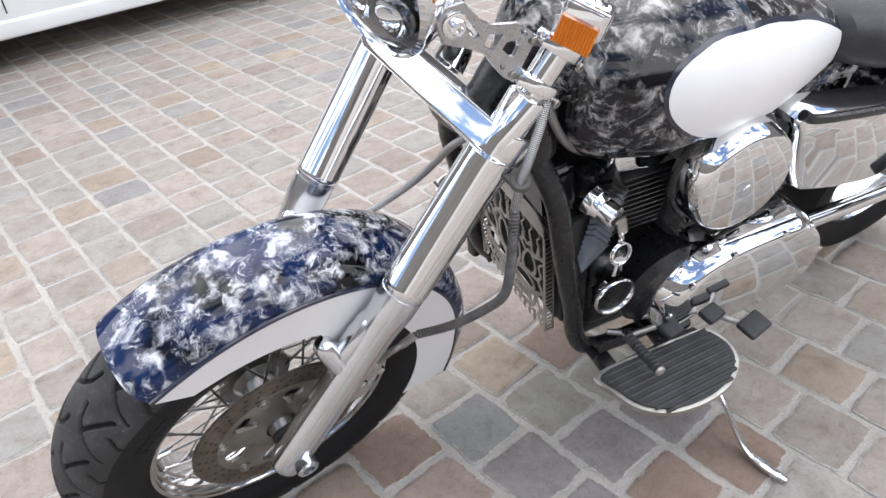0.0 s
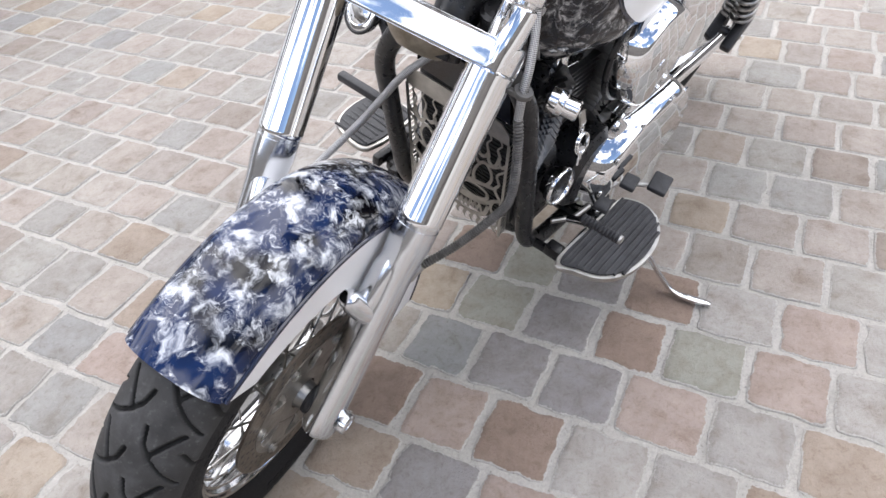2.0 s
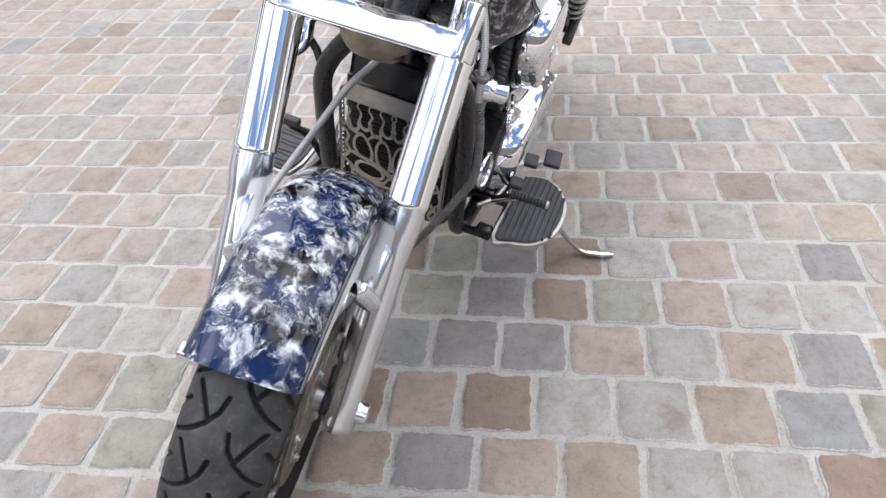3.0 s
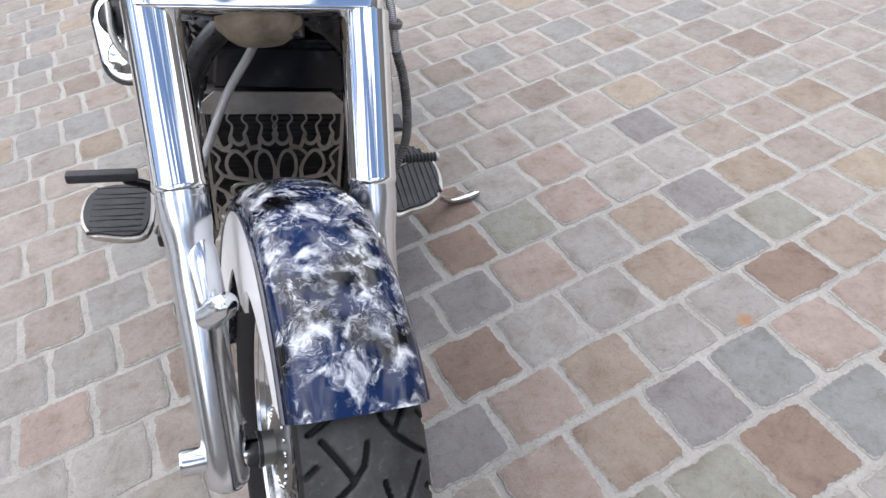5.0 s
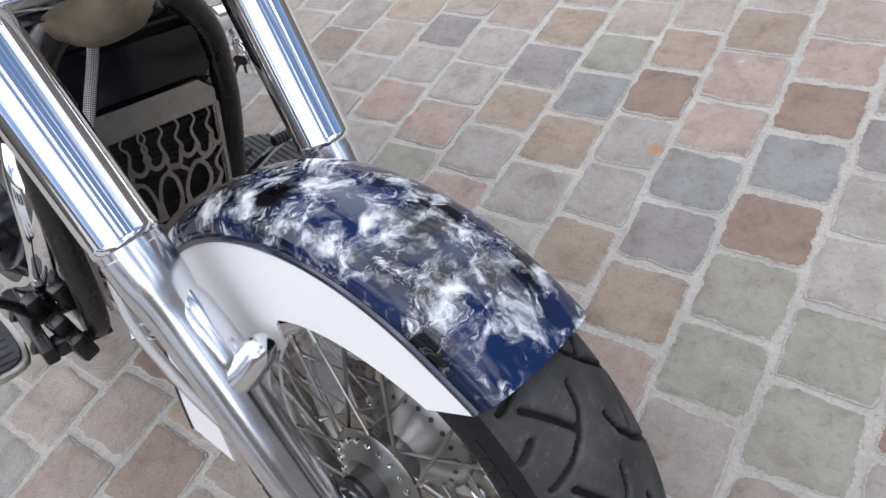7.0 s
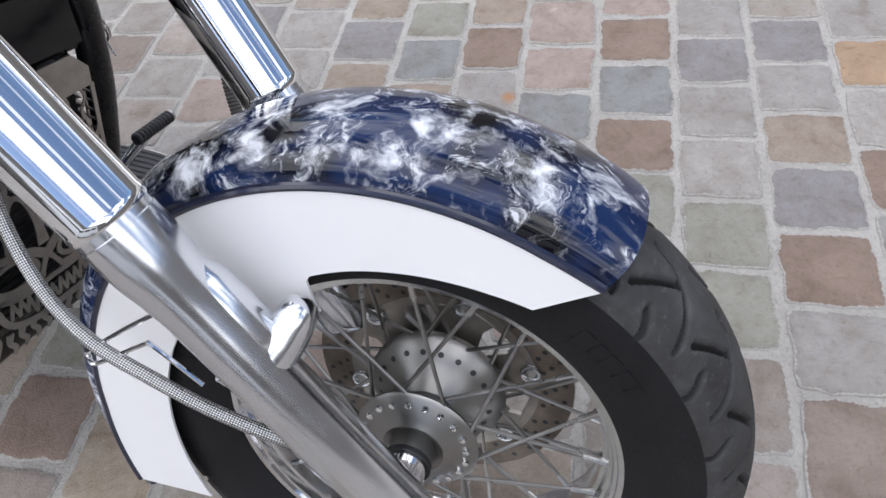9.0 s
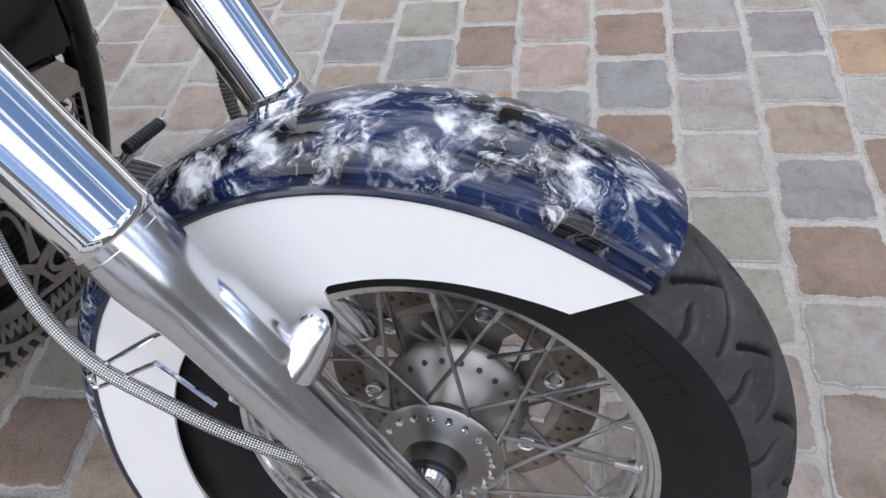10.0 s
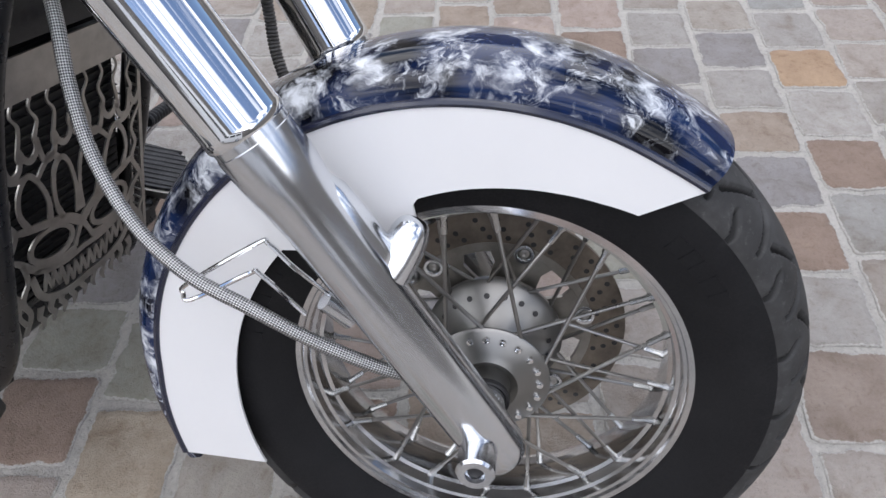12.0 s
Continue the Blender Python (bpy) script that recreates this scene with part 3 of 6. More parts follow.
def build_tank():
    bm = BM()
    n = 48
    rings = []
    for x in [TANK[0][0]] + list(np.linspace(-0.429, -1.185, 44)) + [TANK[-1][0]]:
        w, h, zc = tank_section(x)
        ring = []
        for k in range(n):
            a = 2 * math.pi * k / n
            c, s = math.cos(a), math.sin(a)
            ring.append(bm.verts.new((x, w * math.copysign(abs(c) ** (2 / 2.4), c), zc + h * math.copysign(abs(s) ** (2 / 2.4), s))))
        rings.append(ring)
    for a, b in zip(rings, rings[1:]):
        for k in range(n):
            bm.faces.new((a[k], a[(k + 1) % n], b[(k + 1) % n], b[k]))
    bm.faces.new(rings[0])
    bm.faces.new(rings[-1][::-1])
    tank = part("fuel_tank", bm, SMOKE_DARK, bike, "black teardrop fuel tank airbrushed with grey smoke", BODY)
    for sy in (1, -1):
        for name, grow, lift, mat, lab in (("tank_stripe", 0.006, 0.0015, STRIPE, "dark blue edge stripe"), ("tank_panel", 0.0, 0.0035, WHITE, "white teardrop tank panel")):
            bm = BM()
            grid = []
            m = 26
            for i in range(m + 1):
                u = i / m
                uu = 0.5 - 0.5 * math.cos(math.pi * u)
                x = -0.556 + grow - (0.585 + 2 * grow) * uu
                mid = 0.580 - 0.138 * uu ** 1.25
                half = (0.104 + grow) * (4 * uu * (1 - uu)) ** 0.50 * (1 - 0.40 * uu)
                row = []
                for j in range(17):
                    z = mid + half * (j / 8 - 1)
                    w, h, zc = tank_section(x)
                    z = max(zc - h * 0.97, min(zc + h * 0.97, z))
                    row.append(bm.verts.new((x, sy * (tank_y(x, z) + lift), z)))
                grid.append(row)
            for i in range(m):
                for j in range(16):
                    bm.faces.new((grid[i][j], grid[i + 1][j], grid[i + 1][j + 1], grid[i][j + 1]))
            bmesh.ops.remove_doubles(bm, verts=bm.verts, dist=0.0004)
            part(name, bm, mat, tank, lab)


SMOKE_DARK = smoke_paint((0.003, 0.003, 0.004), (0.008, 0.009, 0.013), (0.46, 0.45, 0.44), 12.0)
SMOKE_DARK.name = "airbrushed grey smoke paint"
build_tank()


def loft(bm, rings, cap=True):
    rows = [[bm.verts.new(p) for p in r] for r in rings]
    n = len(rows[0])
    for a, b in zip(rows, rows[1:]):
        for k in range(n):
            bm.faces.new((a[k], a[(k + 1) % n], b[(k + 1) % n], b[k]))
    if cap:
        bm.faces.new(rows[0])
        bm.faces.new(rows[-1][::-1])
    return bm


def ring(x, w, h, zc, p=2.6, n=32, y=0.0):
    out = []
    for k in range(n):
        a = 2 * math.pi * k / n
        c, s = math.cos(a), math.sin(a)
        out.append((x, y + w * math.copysign(abs(c) ** (2 / p), c), zc + h * math.copysign(abs(s) ** (2 / p), s)))
    return out


def dome(bm, outline, y0, y1, inset=0.5, steps=6, sy=1):
    """A rounded cover: an outline in x, z at y0 that swells out to y1."""
    cx = sum(p[0] for p in outline) / len(outline)
    cz = sum(p[1] for p in outline) / len(outline)
    rings = []
    for i in range(steps + 1):
        a = math.pi / 2 * i / steps
        k = 1 - inset * (1 - math.cos(a))
        rings.append([(cx + (x - cx) * k, y0 + (y1 - y0) * math.sin(a), cz + (z - cz) * k) for x, z in outline])
    return loft(bm, rings)


def smooth_outline(pts, steps=6):
    p = [Vector((x, 0, z)) for x, z in pts]
    n = len(p)
    out = []
    for i in range(n):
        a, b, d, e = p[i - 1], p[i], p[(i + 1) % n], p[(i + 2) % n]
        for k in range(steps):
            t = k / steps
            q = 0.5 * ((2 * b) + (d - a) * t + (2 * a - 5 * b + 4 * d - e) * t * t + (3 * b - a - 3 * d + e) * t ** 3)
            out.append((q.x, q.z))
    return out


def build_rear():
    # seat
    bm = BM()
    loft(bm, [ring(-1.02, 0.05, 0.035, 0.50), ring(-1.06, 0.10, 0.055, 0.50), ring(-1.16, 0.140, 0.062, 0.485), ring(-1.30, 0.165, 0.060, 0.465), ring(-1.45, 0.170, 0.070, 0.475),
              ring(-1.58, 0.155, 0.085, 0.505), ring(-1.66, 0.11, 0.075, 0.535), ring(-1.69, 0.04, 0.03, 0.55)])
    part("seat", bm, LEATHER, bike, "black leather saddle", BODY)
    # rear mudguard and wheel
    bm = BM()
    rows = []
    for i in range(25):
        a = radians(12 + 160 * i / 24)
        c, s = math.cos(a), math.sin(a)
        rows.append([(-1.62 + r * c, y, 0.02 + r * s) for y, r in ((-0.10, 0.30), (-0.098, 0.345), (-0.07, 0.372), (0, 0.383), (0.07, 0.372), (0.098, 0.345), (0.10, 0.30), (0.094, 0.30), (0.09, 0.343), (0.065, 0.366), (0, 0.377), (-0.065, 0.366), (-0.09, 0.343), (-0.094, 0.30))])
    loft(bm, rows)
    part("rear_mudguard", bm, SMOKE_DARK, bike, "black rear mudguard", BODY)
    bm = BM()
    lathe(bm, [(-0.055, 0.20), (-0.072, 0.24), (-0.070, 0.28), (-0.05, 0.305), (0, 0.315), (0.05, 0.305), (0.070, 0.28), (0.072, 0.24), (0.055, 0.20)], (-1.62, 0, 0.012), n=72, closed=True)
    part("rear_tyre", bm, RUBBER, bike, "black rear tyre", BODY)
    bm = BM()
    lathe(bm, [(-0.05, 0.20), (-0.05, 0.207), (0.05, 0.207), (0.05, 0.20), (0.02, 0.185), (-0.02, 0.185)], (-1.62, 0, 0.012), n=72, closed=True)
    lathe(bm, [(-0.08, 0.0), (-0.08, 0.03), (-0.04, 0.05), (0.04, 0.05), (0.08, 0.03), (0.08, 0.0)], (-1.62, 0, 0.012), n=32)
    part("rear_rim", bm, ALU, bike, "aluminium rear rim and hub", BODY)
    # swing arm
    for sy in (1, -1):
        bm = BM()
        sweep(bm, curve_pts([(-1.02, sy * 0.12, 0.05), (-1.25, sy * 0.125, 0.03), (-1.64, sy * 0.125, 0.012)]), 0.020, 16)
        part("swing_arm", bm, CHROME if sy > 0 else BLACK, bike, "", BODY)
        # shock absorber with its spring
        a, b = Vector((-1.345, sy * 0.175, 0.40)), Vector((-1.50, sy * 0.175, 0.09))
        bm = BM()
        sweep(bm, [a, a.lerp(b, 0.2), a.lerp(b, 0.8), b], [0.012, 0.012, 0.016, 0.016], 14)
        shock = part("shock_absorber", bm, BLACK, bike, "shock absorber with a bare coil spring", BODY)
        bm = BM()
        d = (b - a).normalized()
        u = d.orthogonal().normalized()
        w = d.cross(u)
        pts = [a.lerp(b, 0.06 + 0.70 * k / 180) + 0.027 * (math.cos(2 * math.pi * k / 18) * u + math.sin(2 * math.pi * k / 18) * w) for k in range(181)]
        sweep(bm, pts, 0.0055, 8)
        part("spring", bm, STEEL, shock)
        # passenger peg
        bm = BM()
        sweep(bm, [(-1.44, sy * 0.14, 0.12), (-1.455, sy * 0.19, 0.11)], 0.011, 12)
        box(bm, (0.115, 0.03, 0.026), (-1.45, sy * 0.185, 0.125), (0, 35, 0), 0.006)
        peg = part("passenger_peg", bm, PLASTIC, bike, "folded black passenger foot peg", BODY)
        bm = BM()
        box(bm, (0.006, 0.024, 0.022), (-1.496, sy * 0.185, 0.094), (0, 35, 0), 0.003)
        part("peg_end", bm, CHROME, peg)
    # chrome side covers
    for sy in (1, -1):
        bm = BM()
        dome(bm, smooth_outline([(-0.885, 0.455), (-0.90, 0.40), (-0.965, 0.275), (-1.02, 0.238), (-1.16, 0.20), (-1.28, 0.185), (-1.31, 0.24), (-1.31, 0.37), (-1.22, 0.395), (-1.03, 0.435)], 4), sy * 0.12, sy * 0.178, 0.10)
        part("side_cover", bm, CHROME, bike, "chrome side cover under the saddle", BODY)
        bm = BM()
        sweep(bm, curve_pts([(-0.89, sy * 0.17, 0.455), (-0.93, sy * 0.178, 0.44), (-1.10, sy * 0.185, 0.415), (-1.31, sy * 0.185, 0.385)]), 0.009, 10)
        part("cover_rim", bm, BLACK, bike, "black rolled rim above the chrome cover", BODY)


build_rear()


# ---- engine ----
FIN_EDGE = mottled("machined fin edges", (0.10, 0.10, 0.102), (0.22, 0.218, 0.215), 20, (0.28, 0.42), 0.8, 0.05, 0.0004)
GLOSS = mottled("glossy black paint", (0.004, 0.004, 0.006), (0.009, 0.009, 0.012), 10, (0.10, 0.22), 0.0, 0.02, 0.0004)
FIN = mottled("black cylinder fins", (0.016, 0.016, 0.018), (0.055, 0.054, 0.052), 20, (0.3, 0.5), 0.45, 0.1, 0.0004)


def build_engine():
    bm = BM()
    box(bm, (0.50, 0.25, 0.22), (-0.83, 0.0, 0.06), (0, 0, 0), 0.05, 4)
    lathe(bm, [(-0.165, 0.0), (-0.165, 0.085), (-0.15, 0.10), (0.16, 0.10), (0.175, 0.085), (0.175, 0)], (-0.74, 0, 0.09), n=40)
    lathe(bm, [(-0.15, 0.0), (-0.15, 0.10), (-0.14, 0.11), (0.15, 0.11), (0.165, 0.095), (0.165, 0)], (-0.97, 0, 0.10), n=40)
    # lower sump box, added so the underside shades the setts more
    box(bm, (0.44, 0.22, 0.13), (-0.82, 0.0, -0.025), (0, 0, 0), 0.03, 3)
    part("crankcase", bm, BLACK, bike, "black engine crankcase", BODY)
    # two finned cylinders with chrome heads
    for cx, cz, tilt in ((-0.640, 0.185, -2), (-0.86, 0.17, -24)):
        base = Vector((cx, 0, cz))
        m0 = pose(*base, 0, tilt, 0)
        bm = BM()
        bm2 = BM()
        lathe(bm2, [(0, 0.07), (0.20, 0.07)], (0, 0, 0), (0, 0, 1), 28)
        join(bm, bm2, m0)
        cyl = part("cylinder", bm, BLACK, bike, "black finned engine cylinder", BODY)
        for k in range(4, 15):
            bm = BM()
            b2 = BM()
            box(b2, (0.180, 0.235, 0.0042), (0, 0, 0.015 + k * 0.0125), (0, 0, 0), 0.0012, 1)
            bmesh.ops.bevel(b2, geom=[e for e in b2.edges if abs(e.verts[0].co.z - e.verts[1].co.z) > 0.001], offset=0.03, segments=3, affect="EDGES")
            join(bm, b2, m0)
            part("fin", bm, FIN_EDGE, cyl)
        bm = BM()
        b2 = BM()
        box(b2, (0.170, 0.225, 0.058), (0.012, 0, 0.222), (0, -10, 0), 0.012, 3)
        join(bm, b2, m0)
        part("cylinder_head", bm, CHROME, bike, "chrome rocker cover", BODY)
    # oval air cleaner on the left, a second one on the right
    oval = [(-0.755 + 0.112 * math.cos(a) - 0.008 * math.sin(a), 0.387 + 0.107 * math.sin(a) + 0.030 * math.cos(a)) for a in np.linspace(0, 2 * math.pi, 49)[:-1]]
    for sy in (1, -1):
        bm = BM()
        dome(bm, oval, sy * 0.16, sy * 0.215, 0.14, 8)
        ac = part("air_cleaner", bm, CHROME, bike, "oval chrome air cleaner cover", BODY)
        bm = BM()
        lathe(bm, [(0, 0.013), (0.002, 0.013), (0.003, 0.010), (0.003, 0.0)], (-0.761, sy * 0.214, 0.373), (0, sy, 0), 24)
        part("badge", bm, ALU, ac, "small round badge")
        bm = BM()
        sweep(bm, [(x, sy * 0.160, z) for x, z in oval + oval[:1]], 0.007, 8, False)
        part("backing_rim", bm, BLACK, ac)
    # long primary cover
    prim = smooth_outline([(-0.698, 0.09), (-0.705, 0.02), (-0.75, -0.04), (-0.83, -0.062), (-0.95, -0.062), (-1.06, -0.05), (-1.14, -0.01), (-1.155, 0.04), (-1.12, 0.12), (-1.035, 0.192), (-0.98, 0.202), (-0.87, 0.206), (-0.785, 0.193), (-0.725, 0.148)], 5)
    for sy in (1, -1):
        bm = BM()
        dome(bm, prim, sy * 0.13, sy * 0.222, 0.14, 8)
        cover = part("primary_cover", bm, CHROME if sy > 0 else GLOSS, bike, "long chrome primary cover" if sy > 0 else "black right engine cover", BODY)
        for k in range(2, len(prim), 7):
            x, z = prim[k]
            bm = BM()
            lathe(bm, [(0, 0.0075), (0.005, 0.0075), (0.006, 0.006), (0.006, 0)], (-0.92 + (x + 0.92) * 0.91, sy * 0.214, 0.07 + (z - 0.07) * 0.91), (0, sy, 0), 12)
            part("bolt", bm, CHROME if sy > 0 else BLACK, cover)
    # chrome ignition barrel
    bm = BM()
    lathe(bm, [(0.020, 0.0), (0.020, 0.024), (0.034, 0.024), (0.036, 0.0225), (0.046, 0.0215), (0.048, 0.0195), (0.070, 0.0195), (0.073, 0.017), (0.069, 0.0145), (0.069, 0.007), (0.064, 0.006), (0.064, 0)], (-0.500, 0.112, 0.388), (-0.30, 0.93, -0.12), 32)
    part("ignition_barrel", bm, CHROME, bike, "chrome ignition lock barrel", BODY)
    bm = BM()
    box(bm, (0.05, 0.05, 0.05), (-0.525, 0.09, 0.388), (0, 0, 0), 0.012)
    part("lock_bracket", bm, BLACK, bike, "", BODY)
    # round horn trim
    bm = BM()
    o, axis = Vector((-0.60, 0.168, 0.136)), Vector((0.06, 0.98, 0.10))
    lathe(bm, [(-0.012, 0.035), (-0.012, 0.0415), (-0.004, 0.043), (0.002, 0.0425), (0.005, 0.0405), (0.004, 0.0375), (0.0, 0.0355)], o, axis, 48, True)
    horn = part("horn", bm, CHROME, bike, "round chrome horn ring", BODY)
    bm = BM()
    lathe(bm, [(-0.03, 0.0), (-0.03, 0.030), (-0.006, 0.037), (-0.001, 0.0355), (-0.003, 0.012), (0.0, 0.0)], o, axis, 32)
    part("horn_face", bm, BLACK, horn)
    # pipes and shafts low on the engine, right side
    bm = BM()
    sweep(bm, curve_pts([(-0.66, -0.10, 0.30), (-0.60, -0.14, 0.24), (-0.585, -0.165, 0.12), (-0.64, -0.185, 0.02), (-0.80, -0.21, -0.02), (-1.20, -0.21, -0.03)], 8), 0.026, 18)
    part("exhaust_pipe", bm, CHROME, bike, "chrome exhaust pipe", BODY)


build_engine()


# ---- frame, radiator and pierced guard ----
def build_frame():
    right = [(-0.395, -0.03, 0.50), (-0.395, -0.095, 0.455), (-0.405, -0.142, 0.37), (-0.435, -0.153, 0.27), (-0.485, -0.155, 0.10), (-0.52, -0.155, 0.0), (-0.57, -0.155, -0.055), (-0.68, -0.15, -0.075), (-1.05, -0.15, -0.075)]
    for sy in (1, -1):
        bm = BM()
        sweep(bm, curve_pts(right if sy < 0 else [(-0.40, sy * 0.03, 0.50), (-0.425, sy * 0.085, 0.455), (-0.448, sy * 0.120, 0.395), (-0.465, sy * 0.130, 0.33), (-0.481, sy * 0.134, 0.27), (-0.510, sy * 0.135, 0.18), (-0.538, sy * 0.135, 0.10), (-0.566, sy * 0.137, 0.0), (-0.605, sy * 0.142, -0.055), (-0.70, sy * 0.148, -0.075), (-1.05, sy * 0.15, -0.075)], 8), 0.0185, 16)
        part("down_tube", bm, BLACK, bike, "black frame down tube", BODY)
    bm = BM()
    sweep(bm, [(-0.36, 0, 0.47), (-0.40, 0, 0.545), (-0.43, 0, 0.60)], [0.034, 0.036, 0.034], 24)
    sweep(bm, [(-0.40, 0, 0.53), (-0.75, 0, 0.44), (-1.1, 0, 0.40)], 0.025, 16)
    part("headstock", bm, BLACK, bike, "black frame headstock and backbone", BODY)
    bm = BM()
    sweep(bm, [(-0.76, -0.150, -0.066), (-0.76, 0.150, -0.066)], 0.016, 14)
    box(bm, (0.05, 0.30, 0.012), (-0.80, 0, -0.072), (0, 0, 0), 0.003)
    part("cross_member", bm, BLACK, bike, "", BODY)
    # radiator
    lean = math.degrees(math.atan2(0.06, 0.30))
    bm = BM()
    box(bm, (0.035, 0.236, 0.31), (-0.535, -0.010, 0.165), (0, lean, 0), 0.006)
    rad = part("radiator", bm, PLASTIC, bike, "black radiator core", BODY)
    for sy in (1, -1):
        bm = BM()
        box(bm, (0.042, 0.016, 0.325), (-0.548, sy * 0.121 - 0.010, 0.165), (0, lean, 0), 0.006, 2)
        part("side_tank", bm, PLASTIC, rad)
    for k in range(26):
        bm = BM()
        z = 0.02 + k * 0.0112
        box(bm, (0.003, 0.216, 0.0022), (-0.5135 - (0.165 - z) * 0.2, -0.010, z), (0, lean, 0))
        part("cooling_fin", bm, FIN, rad, smooth=False)
    # glossy black tray above it
    bm = BM()
    loft(bm, [[(x, y, z) for x, y, z in ((-0.452, -0.118, 0.335), (-0.445, 0.118, 0.335), (-0.43, 0.105, 0.43), (-0.43, -0.105, 0.43))], [(x - 0.06, y, z + 0.01) for x, y, z in ((-0.452, -0.118, 0.335), (-0.445, 0.118, 0.335), (-0.43, 0.105, 0.43), (-0.43, -0.105, 0.43))]])
    bmesh.ops.bevel(bm, geom=list(bm.edges), offset=0.012, segments=3, affect="EDGES")
    part("headstock_cover", bm, GLOSS, bike, "glossy black cover above the radiator", BODY)
    bm = BM()
    lathe(bm, [(0, 0), (0, 0.036), (0.085, 0.036), (0.090, 0.030), (0.090, 0)], (-0.42, 0.075, 0.47), (0.1, -0.1, 1), 28)
    part("oil_filter", bm, BLACK, bike, "black canister behind the fork", BODY)


build_frame()


def build_tab():
    """A bent bright tab on the upper corner of the radiator."""
    bm = BM()
    line = curve_pts([(-0.462, 0.052, 0.366), (-0.458, 0.070, 0.362), (-0.458, 0.084, 0.350), (-0.462, 0.090, 0.330)], 6)
    rows = []
    for p in line:
        rows.append([bm.verts.new(p + Vector(d)) for d in ((0.006, 0, 0.002), (0.0065, 0, 0.0036), (-0.006, 0, 0.0016), (-0.0065, 0, 0))])
    for a, b in zip(rows, rows[1:]):
        for k in range(4):
            bm.faces.new((a[k], a[(k + 1) % 4], b[(k + 1) % 4], b[k]))
    bm.faces.new(rows[0])
    bm.faces.new(rows[-1])
    part("radiator_tab", bm, ALU, bike, "bent aluminium radiator tab", BODY)


build_tab()


def build_horns():
    """An oval chrome plate with two dished horn mouths, on a rod from the right down tube."""
    o = Vector((-0.445, -0.232, 0.428))
    ey = Vector((-0.031, -0.009, 0.051)).normalized()
    ez = Vector((0.80, -0.15, 0.50))
    ez = (ez - ey * ez.dot(ey)).normalized()
    ex = ey.cross(ez)
    m = basis(ex, ey, ez, o)
    out = [(0.036 * math.cos(a), 0.031 + 0.036 * math.sin(a)) for a in np.linspace(0, math.pi, 15)] + [(-0.036 * math.cos(a), -0.031 - 0.036 * math.sin(a)) for a in np.linspace(0, math.pi, 15)]
    bm = BM()
    slab(bm, out, 0.020, pose(0, 0, -0.02), 0.005, 3)
    horns = part("twin_horn", bm, CHROME, bike, "oval chrome twin horn plate", BODY @ m)
    bm = BM()
    k = [(x * 1.02, y * 1.02) for x, y in out]
    sweep(bm, [(x, y, -0.003) for x, y in k + k[:1]], 0.0032, 8, False)
    part("rubber_edge", bm, BLACK, horns)
    for y, mat in ((0.029, BLACK), (-0.029, CHROME)):
        bm = BM()
        lathe(bm, [(0.0, 0.028), (0.003, 0.0275), (0.002, 0.0255), (0.006, 0.015), (0.009, 0.0)], (0, y, 0.0), (0, 0, 1), 32)
        part("horn_mouth", bm, mat, horns)
    bm = BM()
    sweep(bm, curve_pts([(-0.004, 0.05, 0.016), (-0.006, 0.0, 0.020), (0.008, -0.035, 0.014), (0.016, -0.04, 0.0)], 5), 0.0055, 10)
    part("rod", bm, STEEL, horns)
    bm = BM()
    sweep(bm, [Vector((-0.455, -0.225, 0.42)), Vector((-0.445, -0.18, 0.38)), Vector((-0.42, -0.145, 0.34))], 0.008, 10)
    part("horn_bracket", bm, BLACK, bike, "", BODY)


build_horns()


